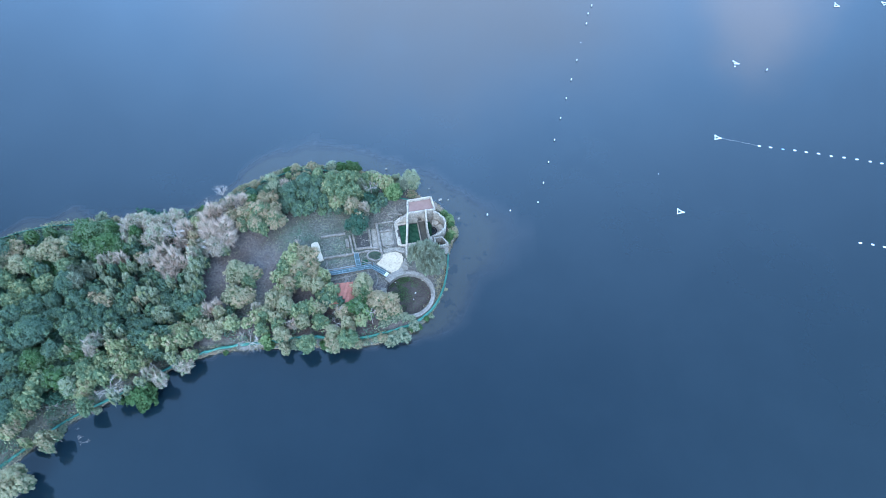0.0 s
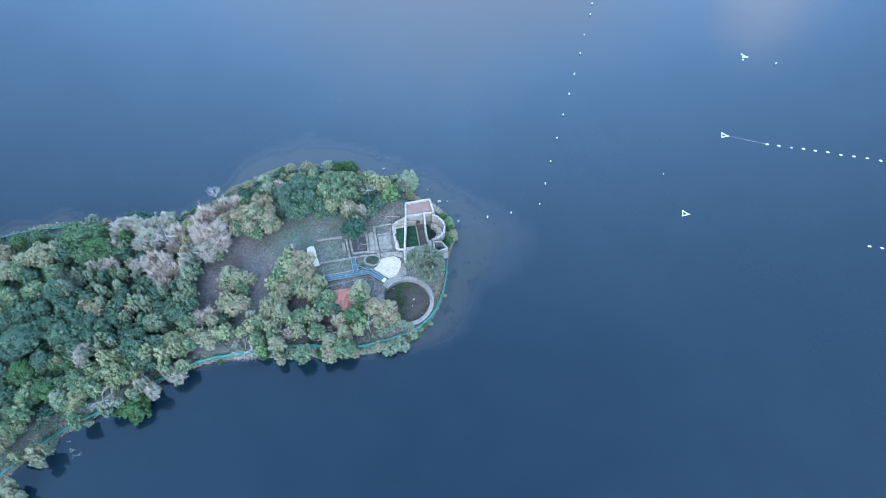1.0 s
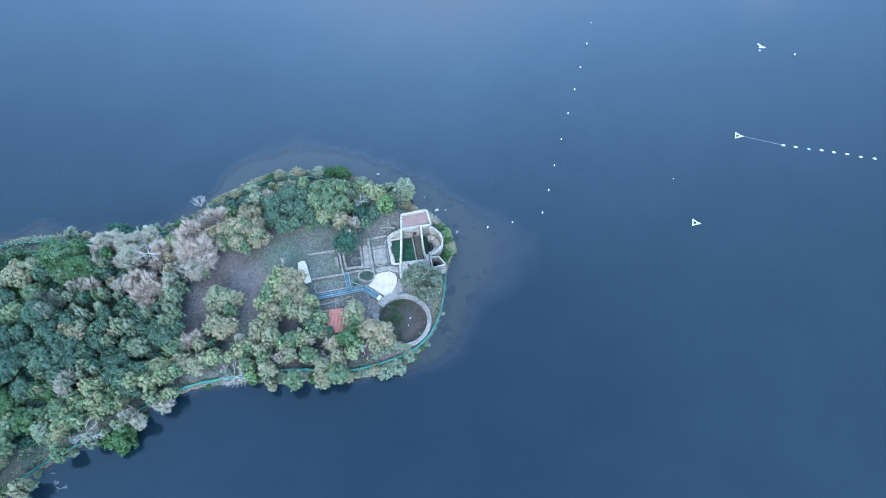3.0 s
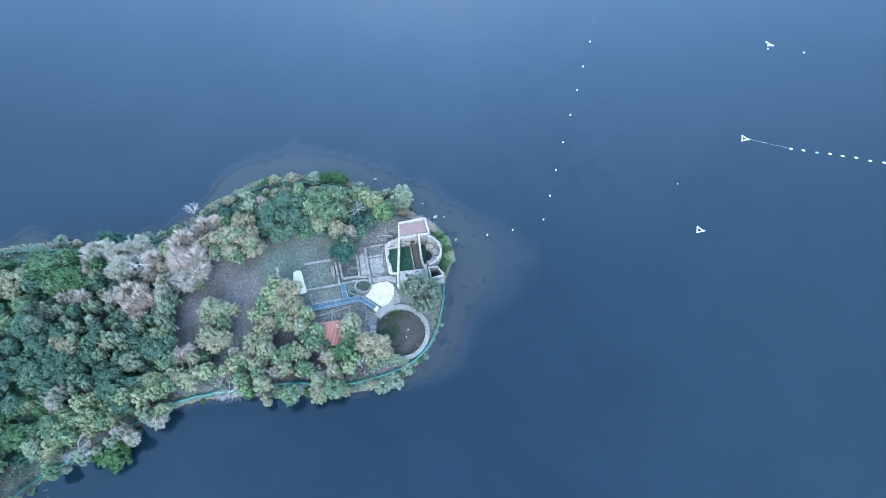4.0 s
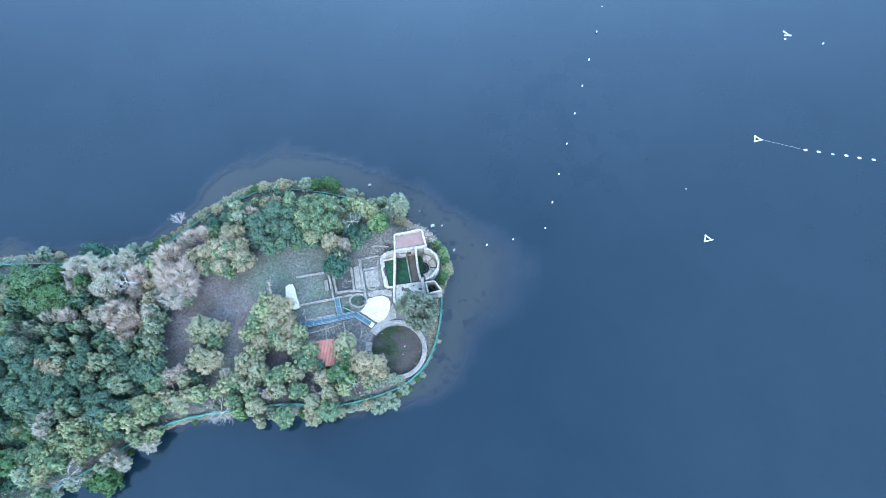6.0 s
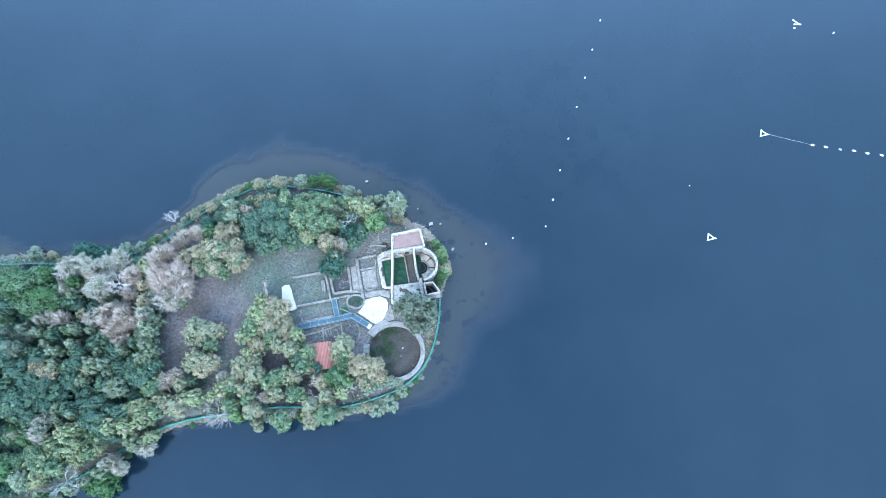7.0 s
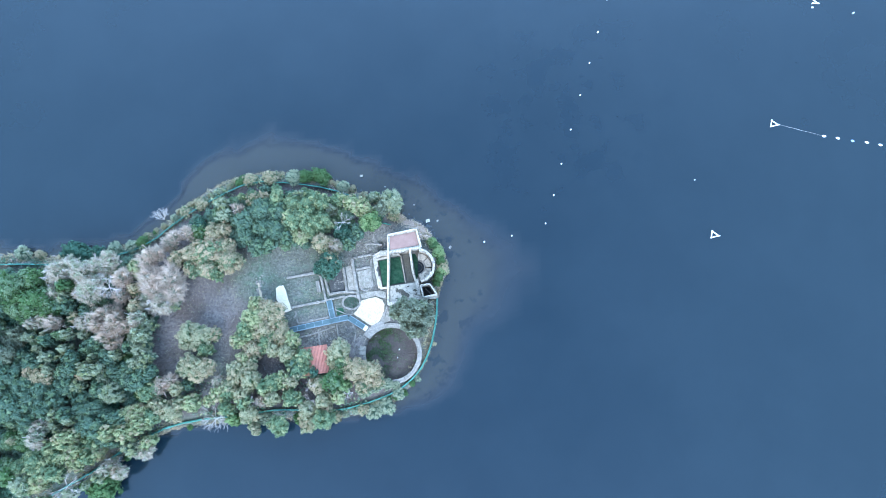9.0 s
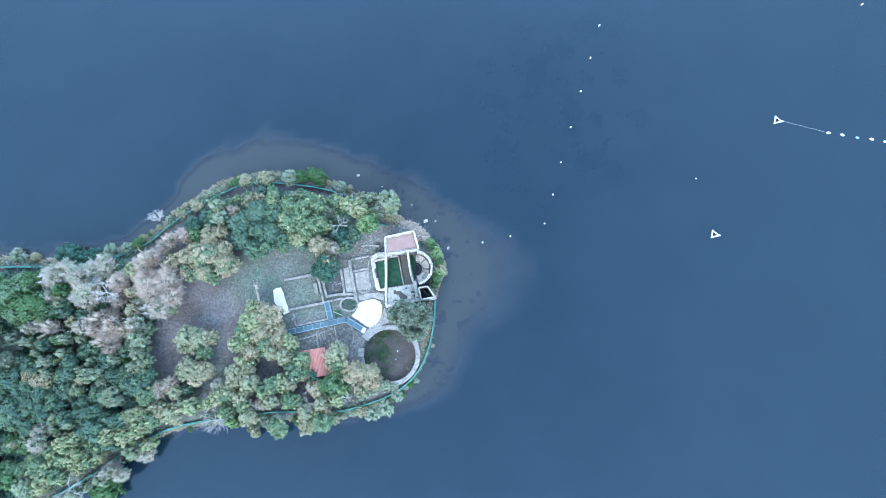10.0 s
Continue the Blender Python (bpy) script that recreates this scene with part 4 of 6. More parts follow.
# half-round clay tiles, thirteen courses of twenty
arcs = [(math.cos(radians(q)) * 0.122, math.sin(radians(q)) * 0.07) for q in (0, 45, 90, 135, 180)]
run_y = -4.6 * 1.12 / 13
clay_tile = bpy.data.meshes.new("tile")
clay_tile.from_pydata([(ax * 0.85, 0, az * 0.85) for ax, az in arcs] + [(ax, run_y, -run_y / 9 + az + 0.03) for ax, az in arcs], [], [(q, q + 1, q + 6, q + 5) for q in range(4)] + [(5, 6, 7, 8, 9)])
clay_tile.materials.append(M_TILE)
for i in range(20):
    for k in range(13):
        y0 = 2.3 - k * 4.6 / 13
        tile = new("tile", clay_tile)
        tile.parent = roof
        tile.location = (-2.28 + i * 4.56 / 19 + rng.uniform(-0.012, 0.012), y0, 2.48 - y0 / 9 + rng.uniform(0, 0.014))
        tile.rotation_euler = (0, 0, rng.uniform(-0.02, 0.02))

# ---- fences ----
FENCE_EAST = [(4.5, 73.1), (4.35, 70.2), (3.95, 67.3), (3.25, 64.5), (2.05, 61.6), (0.2, 59.3), (-2.2, 57.4), (-5.6, 56.0), (-9.0, 55.0), (-11.9, 54.35), (-15.7, 54.2), (-19.5, 54.5), (-22.3, 54.6), (-27.0, 53.9), (-30.8, 53.45), (-34.8, 53.1)]
FENCE_SOUTH = [(-34.8, 53.1), (-39.2, 52.3), (-42.0, 51.3), (-46.5, 48.9), (-49.3, 47.2), (-52.3, 44.9), (-56.3, 42.7), (-61.4, 39.7), (-65.4, 36.7), (-68.4, 33.8), (-71.4, 30.8), (-76, 26)]
FENCE_NORTH = [(-88, 74.6), (-85.7, 75.7), (-80.8, 78.0), (-75.3, 78.9), (-69.6, 79.2), (-64.9, 79.2), (-60.1, 79.0), (-56.3, 78.9), (-50.6, 80.5), (-46.8, 81.9), (-43.5, 83.8), (-42.1, 85.3), (-39.3, 87.4), (-36.4, 89.2), (-33.1, 91.1), (-29.7, 92.9), (-26.8, 93.6), (-23.8, 93.5), (-19.9, 93.2), (-16.0, 92.6), (-13.0, 92.0), (-10.6, 91.1)]
FENCE_CORNER = [(-6.4, 86.4), (-4.9, 86.1), (-3.1, 85.7)]


def mesh_fence(path, label, side=1, tall=0.82):
    """Netting slung between thin posts, its foot spread towards the water."""
    run = [Vector((*p, 0)) for p in path]
    for _ in range(2):
        run = [run[0]] + [q for a1, b1 in zip(run, run[1:]) for q in (a1 * 0.75 + b1 * 0.25, a1 * 0.25 + b1 * 0.75)] + [run[-1]]
    pts, gap = [run[0]], 0.5
    for a1, b1 in zip(run, run[1:]):
        seg = b1 - a1
        while (b1 - pts[-1]).length > gap and seg.length > 0 and (b1 - pts[-1]).dot(seg) > 0:
            pts.append(pts[-1] + (b1 - pts[-1]).normalized() * gap)
    zs = land_height(np.array([p.x for p in pts]), np.array([p.y for p in pts]))
    top = thing("mesh_fence", label, "fence", at=(pts[0].x, pts[0].y, float(zs[0])))
    inv = top.matrix_world.inverted()
    rows, bay = [], 6
    for i, p in enumerate(pts):
        d = (pts[min(i + 1, len(pts) - 1)] - pts[max(i - 1, 0)]).normalized()
        n = Vector((-d.y, d.x, 0)) * side
        z = max(float(zs[i]), 0.02)
        sag = 0.10 * math.sin(math.pi * (i % bay) / bay) * rng.uniform(0.6, 1.4)
        belly = rng.uniform(-0.05, 0.05)
        rows.append([p + n * o + Vector((0, 0, z + h)) for o, h in ((0.24 + belly, 0.0), (0.18 + belly, tall * 0.42), (0.10, tall * 0.9), (-0.04, tall - sag), (-0.08, tall - sag + 0.01), (0.06, tall * 0.9), (0.14 + belly, tall * 0.42), (0.20 + belly, 0.0))])
    for s in range(0, len(pts) - 1, bay):
        e1 = min(s + bay, len(pts) - 1)
        vs = [tuple(v) for r in rows[s:e1 + 1] for v in r]
        fs = [(i * 8 + k, i * 8 + k + 1, i * 8 + k + 9, i * 8 + k + 8) for i in range(e1 - s) for k in range(7)]
        ob = link_mesh("net_panel", vs, fs, M_NET, top)
        ob.matrix_parent_inverse = inv
        z = float(zs[s])
        v, f = tube_data([pts[s] + Vector((0, 0, z - 0.2)), pts[s] + Vector((0, 0, z + tall + 0.1))], [0.04, 0.035], 6)
        ob = link_mesh("post", v, f, M_POST, top)
        ob.matrix_parent_inverse = inv
    return top


mesh_fence(FENCE_EAST, "turquoise netting fence on thin posts round the ruin shore")
mesh_fence(FENCE_SOUTH, "turquoise netting fence on thin posts under the wooded bank", 1, 0.5)
mesh_fence(FENCE_NORTH, "turquoise netting fence on thin posts along the wooded shore", 1, 0.85)
mesh_fence(FENCE_CORNER, "short length of sagging turquoise netting beside the hall", 1, 0.7)

# ---- things on the lake ----
proto = thing("marker_buoy", "small white cylindrical marker buoy floating upright on the lake", "buoy", "marker buoys", at=(43.0, 149.2, 0))
v, f = tube_data([(0, 0, -0.25), (0, 0, -0.2), (0, 0, 0.40), (0, 0, 0.50), (0, 0, 0.53)], [0.07, 0.14, 0.14, 0.09, 0.04], 12)
body = link_mesh("body", v, f, M_FLOAT, proto, smooth=False)
# dark band painted on the body in place of the reflection below it
v, f = tube_data([(0, 0, 0.08), (0, 0, 0.16)], [0.15, 0.15], 12)
link_mesh("band", v, f, M_POST, body, "dark band standing for the reflection under the buoy")
for x, y in ((41.7, 146.1), (40.8, 142.3), (36.9, 129.0), (34.8, 122.4), (33.0, 116.3), (31.0, 110.1), (29.0, 103.5), (27.1, 97.1), (25.5, 91.3), (23.9, 86.2), (17.8, 84.0), (12.9, 82.9), (83.5, 126.4)):
    copy_thing(proto, pose(x, y, rng.uniform(-0.06, 0.04), rng.uniform(-6, 6), rng.uniform(-6, 6), rng.uniform(0, 360)))
small = tagged(link_mesh("float_ball", *tube_data([(0, 0, -0.08), (0, 0, -0.02), (0, 0, 0.06), (0, 0, 0.11)], [0.05, 0.11, 0.11, 0.04], 10), M_FLOAT), "tiny white float riding low in the water", "float", "small floats")
small.matrix_world = pose(38.6, 135.4, 0)
for x, y in ((51.2, 94.1),):
    copy_thing(small, pose(x, y, 0.0))

lens = thing("lane_float", "flat oval white lane float on a line", "float", "lane floats", at=(75.7, 102.3, 0))
bm = bmesh.new()
bmesh.ops.create_uvsphere(bm, u_segments=16, v_segments=8, radius=1)
bm.transform(Matrix.Diagonal((0.37, 0.22, 0.13, 1)))
for v in bm.verts:
    if abs(v.co.z) < 0.03:
        v.co.x *= 1.06
        v.co.y *= 1.06
shell = part("shell", bm, M_FLOAT, lens, smooth=True)
v, f = tube_data([(-0.46, 0, 0.0), (-0.35, 0, 0.02), (0.35, 0, 0.02), (0.46, 0, 0.0)], [0.02, 0.03, 0.03, 0.02], 6)
link_mesh("line_eye", v, f, M_ROPE, shell)
for i, (x, y) in enumerate(((78.2, 101.9), (83.5, 101.1), (86.0, 100.6), (88.7, 100.2), (91.4, 99.5), (94.2, 99.1), (97.0, 98.6), (99.8, 98.0), (102.3, 97.5), (104.9, 97.0), (107.5, 96.5), (90.5, 76.4), (93.0, 76.0), (95.3, 75.4), (97.8, 74.9))):
    copy_thing(lens, pose(x, y, 0.02, 0, rng.uniform(-4, 4), -10 + rng.uniform(-10, 10)))
blue = copy_thing(lens, pose(80.9, 101.4, -0.05, 0, 0, -12))
tagged(blue, "half-sunk faded blue lane float on a line", "float")
me = bpy.data.meshes.new("blue_shell")
for ch in blue.children:
    if ch.name.startswith("shell"):
        me = ch.data.copy()
        me.materials.clear()
        me.materials.append(M_BLUEFLOAT)
        ch.data = me


def rope(a1, b1, label):
    n = 24
    pts = [Vector(a1).lerp(Vector(b1), i / n) + Vector((0, 0.03 * math.sin(i * 0.8), 0.01 * math.sin(i * 1.9))) for i in range(n + 1)]
    return tagged(link_mesh("rope", *tube_data(pts, [0.014] * (n + 1), 5), M_ROPE), label, "rope")


rope((67.4, 104.5, 0.05), (75.3, 102.4, 0.03), "pale floating rope from a triangular raft to the lane floats")


def raft(x, y, turn, label, size=0.77, sides=3):
    """Triangular raft of three fat float tubes with corner caps and a mooring nose."""
    ob = thing("triangular_raft", label, "raft", "triangular rafts", at=(x, y, 0.08), turn=turn)
    corner = [Vector((size * math.cos(radians(q)), size * math.sin(radians(q)), 0)) for q in (0, 128, 232)]
    if sides == 2:
        corner[2] = corner[2] * 0.35
    for i, j in ((0, 1), (0, 2), (1, 2))[:sides]:
        a1, b1 = corner[i], corner[j]
        v, f = tube_data([a1, a1.lerp(b1, 0.03), a1.lerp(b1, 0.97), b1], [0.085, 0.11, 0.11, 0.085], 10)
        link_mesh("float_tube", v, f, M_FLOAT, ob)
    for c in corner[:3 if sides == 3 else 3]:
        v, f = tube_data([c + Vector((0, 0, -0.16)), c + Vector((0, 0, -0.1)), c + Vector((0, 0, 0.14)), c + Vector((0, 0, 0.19))], [0.09, 0.14, 0.14, 0.09], 10)
        link_mesh("corner_cap", v, f, M_FLOAT, ob)
    v, f = tube_data([corner[0], corner[0] + Vector((0.2, 0.03, 0.04)), corner[0] + Vector((0.3, 0.07, 0.08))], [0.1, 0.1, 0.06], 8)
    link_mesh("mooring_nose", v, f, M_FLOAT, ob)
    return ob


raft(66.5, 104.6, -12, "white triangular mooring raft with a rope attached")
raft(54.0, 84.0, -12, "white triangular mooring raft floating alone")
raft(76.2, 128.6, -14, "damaged white raft missing one tube, half sunk", 0.85, 2)
raft(108.3, 150.6, 95, "white triangular mooring raft far out on the lake")
raft(121.6, 151.6, 10, "white triangular mooring raft far out on the lake")
sunk = tagged(link_mesh("float_box", *slab_data([(-0.2, -0.15), (0.2, -0.12), (0.18, 0.15), (-0.2, 0.14)], -0.1, 0.12, 0.2, 0.02), M_FLOAT), "small white float drifting beside the damaged raft", "float")
sunk.matrix_world = pose(75.9, 127.6, 0)
for x, y, s, t1, lab in ((3.0, 86.8, 0.42, 20, "pale flat slab lying in the shallows"), (6.9, 82.0, 0.3, 60, "pale broken slab in the shallows"), (4.7, 86.8, 0.22, 40, "small pale stone in the shallows"), (0.6, 89.7, 0.16, 0, "small pale stone in the shallows"), (-8.8, 95.0, 0.32, 10, "pale flat slab lying in the shallows"), (-4.6, 93.0, 0.15, 0, "small pale stone in the shallows")):
    ob = tagged(link_mesh("shore_stone", *slab_data([(-s, -s * 0.6), (s * 0.8, -s * 0.7), (s, s * 0.5), (-s * 0.7, s * 0.7)], -0.6, 0.1, 0.25, 0.06), M_PALE), lab, "stone")
    ob.matrix_world = pose(x, y, 0.02, 0, 0, t1)

# ---- trees and shrubs ----
nrng = np.random.default_rng(5)


def unit(n):
    v = nrng.normal(size=(n, 3))
    return v / np.linalg.norm(v, axis=1, keepdims=True)


def leaves_from(c, u, w):
    """Pointed leaves at c with half axes u, w."""
    return np.stack([c + u, c - u + w, c - u - w], 1).reshape(-1, 3)


def leaf_mesh(name, pts, material, inner=None, inner_material=None, odd=None, odd_material=None):
    n = len(pts) // 3
    if inner is not None:
        pts = np.concatenate([pts, inner])
    count = len(pts) // 3
    me = bpy.data.meshes.new(name)
    me.vertices.add(len(pts))
    me.vertices.foreach_set("co", pts.astype(np.float32).ravel())
    me.loops.add(len(pts))
    me.loops.foreach_set("vertex_index", np.arange(len(pts), dtype=np.int32))
    me.polygons.add(count)
    me.polygons.foreach_set("loop_start", np.arange(0, 3 * count, 3, dtype=np.int32))
    me.materials.append(material)
    if inner is not None:
        me.materials.append(inner_material)
        which = (np.arange(count) >= n).astype(np.int32)
        if odd_material:
            me.materials.append(odd_material)
            which[:n][odd] = 2
        me.polygons.foreach_set("material_index", which)
    me.update(calc_edges=True)
    me.validate()
    return me


def crown_points(R, lobes, per, long, wide, radial, squash=0.85, lift=0.95, ragged=0.25, droop=0.0, share=0.0):
    """Leaves over many uneven lobes that together make a crown with gaps."""
    # several boughs of unlike size, each with its own dome of lobes
    nb = int(nrng.integers(5, 8))
    turn = nrng.uniform(0, 6.28)
    boughs = [(np.array([nrng.uniform(-0.1, 0.1), nrng.uniform(-0.1, 0.1), nrng.uniform(0.12, 0.3)]) * R, R * nrng.uniform(0.52, 0.64))]
    for i in range(nb):
        q = turn + 6.283 * (i + nrng.uniform(-0.25, 0.25)) / nb
        far = nrng.uniform(0.40, 0.62) * (1 + ragged * nrng.uniform(-0.6, 0.4))
        boughs.append((np.array([math.cos(q) * far, math.sin(q) * far, nrng.uniform(-0.25, 0.15)]) * R, R * nrng.uniform(0.38, 0.54)))
    total = sum(b1[1] ** 2 for b1 in boughs)
    d, cen, size, turned = [], [], [], []
    for bc, br in boughs:
        m = max(6, int(3.2 * lobes * br ** 2 / total))
        k = np.arange(m) + 0.5
        cz = 1 - 1.2 * k / m
        an = k * 2.39996 + nrng.uniform(0, 6.28)
        rr = np.sqrt(np.clip(1 - cz ** 2, 0, 1))
        dd = np.stack([np.cos(an) * rr, np.sin(an) * rr, cz], 1) + nrng.normal(scale=0.15, size=(m, 3))
        d += list(dd)
        turned += list(nrng.random(m) < share * (1.7 if nrng.random() < 0.5 else 0.3))
        cen += list(bc + dd * (br * nrng.uniform(0.72, 1.0, m))[:, None])
        size += list(br * nrng.uniform(0.20, 0.42, m))
    out, odd = [], []
    for c, s, dd, tt in zip(cen, size, d, turned):
        m = max(14, int(2.25 * per * (s / (0.28 * R)) ** 2))
        q = unit(m)
        q += dd * 0.75 + np.array([0, 0, 0.25])
        q /= np.linalg.norm(q, axis=1, keepdims=True)
        pos = c + q * s * (0.4 + 1.3 * nrng.random((m, 1)) ** 1.2)
        nn = q + nrng.normal(scale=0.24, size=(m, 3))
        nn /= np.linalg.norm(nn, axis=1, keepdims=True)
        if long > 0.34:
            ax = dd + np.array([0, 0, 0.15]) + nrng.normal(scale=0.3, size=(m, 3))
        elif radial:
            ax = q + nrng.normal(scale=0.55, size=(m, 3)) - np.array([0, 0, droop])
        else:
            ax = np.cross(nn, unit(m))
        ax /= np.linalg.norm(ax, axis=1, keepdims=True) + 1e-9
        sd = np.cross(ax, nn)
        sd /= np.linalg.norm(sd, axis=1, keepdims=True) + 1e-9
        odd += list(nrng.random(m) < (0.85 if tt else share * 0.25))
        sc = nrng.uniform(0.6, 1.3, (m, 1))
        out.append(leaves_from(pos, ax * long * 0.80 * sc, sd * wide * 0.80 * sc))
    p = np.concatenate(out)
    p[:, 2] = p[:, 2] * squash + R * lift
    # inner leaves of each bough, tinted darker in many kinds for the crown's shade
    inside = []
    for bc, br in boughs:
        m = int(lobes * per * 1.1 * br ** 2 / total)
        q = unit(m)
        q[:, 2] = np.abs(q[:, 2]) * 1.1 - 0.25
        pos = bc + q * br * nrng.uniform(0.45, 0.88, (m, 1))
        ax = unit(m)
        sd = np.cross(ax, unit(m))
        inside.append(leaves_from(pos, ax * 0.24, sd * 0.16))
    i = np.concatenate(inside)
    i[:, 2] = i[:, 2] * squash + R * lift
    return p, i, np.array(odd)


def limb_data(R, lift, seed, spreadness=0.55, twigs=0, top=0.85):
    r = random.Random(seed)
    z = R * lift
    lean = Vector((r.uniform(-0.15, 0.15) * R, r.uniform(-0.15, 0.15) * R, 0))
    fork = lean + Vector((0, 0, z * 0.55))
    t = 0.045 * R + 0.03
    chunks = [tube_data([(0, 0, -0.3), (lean.x * 0.3, lean.y * 0.3, z * 0.2), fork], [t * 1.35, t, t * 0.8], 8)]
    n = 7 if twigs > 4 else 5
    for i in range(n):
        q = 2 * math.pi * (i + r.uniform(-0.3, 0.3)) / n
        out = R * spreadness * r.uniform(0.6, 1.15)
        tip = fork + Vector((math.cos(q) * out, math.sin(q) * out, z * r.uniform(0.4, 1.0) * top))
        mid = fork.lerp(tip, 0.5) + Vector((r.uniform(-0.06, 0.06) * R, r.uniform(-0.06, 0.06) * R, 0.03 * R))
        chunks.append(tube_data([fork, mid, tip], [t * 0.6, t * 0.4, t * 0.18], 6))
        for j in range(twigs):
            q2 = q + r.uniform(-1.1, 1.1)
            s = fork.lerp(tip, r.uniform(0.4, 1.0))
            e1 = s + Vector((math.cos(q2), math.sin(q2), r.uniform(0.0, 0.9))) * R * r.uniform(0.15, 0.4)
            chunks.append(tube_data([s, s.lerp(e1, 0.5) + Vector((0, 0, r.uniform(-0.05, 0.1) * R)), e1], [t * 0.26, t * 0.2, t * 0.1], 4))
    return joined(chunks)


KINDS = {
    # lobes, leaves a lobe, half length, half width, radial, squash, lift
    "holm": (46, 95, 0.16, 0.10, False, 0.80, 0.95), "green": (42, 95, 0.17, 0.10, False, 0.80, 0.90),
    "sage": (38, 95, 0.26, 0.080, True, 0.85, 0.95), "bare": (52, 60, 0.52, 0.032, True, 0.80, 1.0), "pale": (50, 70, 0.31, 0.055, True, 0.80, 1.0),
    "tan": (44, 85, 0.17, 0.085, False, 0.75, 0.90), "olive": (44, 90, 0.18, 0.10, False, 0.85, 0.95),
    "moss": (44, 95, 0.17, 0.10, False, 0.82, 0.95), "deep": (40, 110, 0.16, 0.11, False, 0.80, 0.80), "lime": (38, 95, 0.17, 0.10, False, 0.85, 0.90),
    "dusty": (44, 95, 0.18, 0.085, False, 0.85, 0.95), "rust": (46, 95, 0.16, 0.085, False, 0.75, 0.90), "grey": (50, 110, 0.18, 0.07, True, 0.80, 0.90)}
LABELS = {
    "holm": "dense grey-green evergreen oak with a lobed crown", "green": "broad fresh green leafy tree in the wood",
    "sage": "feathery pale sage-green tree in the wood", "bare": "nearly leafless pinkish-grey twiggy tree", "pale": "feathery whitish-grey twiggy tree in the wood",
    "tan": "tree with thinning brown-green autumn foliage", "dusty": "muted grey-green tree with thinning leaves", "rust": "round tree with rusty brown autumn tips over green", "olive": "leafy tree turning yellow-green",
    "moss": "broad mid-green leafy tree near the bank", "deep": "compact dark green evergreen tree", "lime": "bright lime-green leafy tree", "grey": "grey-green olive tree beside the round pool"}
SHRUB_LABELS = {
    "deep": "rounded dark green shrub at the water's edge", "sage": "pale twiggy shrub on the bank", "lime": "bright green rounded bush on the bank",
    "tan": "dry brownish scrub on the bank", "green": "fresh green shrub on the bank"}
# the second tint that some boughs of a crown have, and its share
SECOND = {"holm": ("moss", 0.28), "green": ("moss", 0.40), "sage": ("olive", 0.14), "bare": ("pale", 0.25), "pale": ("sage", 0.26), "tan": ("rust", 0.2), "rust": ("moss", 0.35), "dusty": ("tan", 0.25),
          "olive": ("tan", 0.20), "moss": ("olive", 0.3), "deep": ("holm", 0.3), "lime": ("green", 0.2), "grey": ("sage", 0.15)}
# tint of the inner leaves; the darker ones paint shade into the crown gaps
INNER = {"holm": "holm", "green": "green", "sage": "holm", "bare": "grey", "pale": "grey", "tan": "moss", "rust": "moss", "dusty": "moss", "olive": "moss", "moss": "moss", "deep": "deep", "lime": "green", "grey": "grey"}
R1 = 1.25
# crowns of three sizes, all with leaves of one size: radius, share of lobes, share of leaves a lobe, how many
SIZES = ((1.15, 0.5, 0.48, 4), (1.7, 0.75, 0.55, 4), (2.5, 1.0, 0.70, 2))
protos, shrubs = {}, {}
for kind, (lobes, per, long, wide, radial, squash, lift) in KINDS.items():
    twiggy = kind in ("bare", "pale")
    protos[kind] = []
    for n_size, (R, more, thick, count) in enumerate(SIZES):
        made = []
        for i in range(count):
            outer, inner, odd = crown_points(R, lobes * more, per * thick, long, wide, radial, squash, lift, 0.35, share=SECOND[kind][1])
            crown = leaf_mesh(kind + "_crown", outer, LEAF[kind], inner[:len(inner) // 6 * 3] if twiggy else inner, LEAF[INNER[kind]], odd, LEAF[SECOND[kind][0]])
            tr = bpy.data.meshes.new("trunk")
            v, f = limb_data(R, lift, 31 * i + len(kind) + 7 * n_size, 0.75 if twiggy else 0.55, 16 if twiggy else 2, 1.1 if twiggy else 0.85)
            tr.from_pydata(v, [], f)
            tr.materials.append(M_TWIG if kind == "bare" else M_DEADWOOD if kind == "pale" else M_BARK)
            made.append((crown, tr))
        protos[kind].append((R, made))
for kind in SHRUB_LABELS:
    lobes, per, long, wide, radial, squash, lift = KINDS[kind]
    shrubs[kind] = []
    for i in range(3):
        outer, inner, odd = crown_points(R1, 22, 60, long * 0.8, wide * 0.9, radial, 0.85, 0.62, 0.3)
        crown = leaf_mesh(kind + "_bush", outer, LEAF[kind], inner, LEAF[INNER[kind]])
        tr = bpy.data.meshes.new("stem")
        v, f = limb_data(R1, 0.6, 7 + i, 0.6)
        tr.from_pydata(v, [], f)
        tr.materials.append(M_BARK)
        shrubs[kind].append((crown, tr))


grown = []


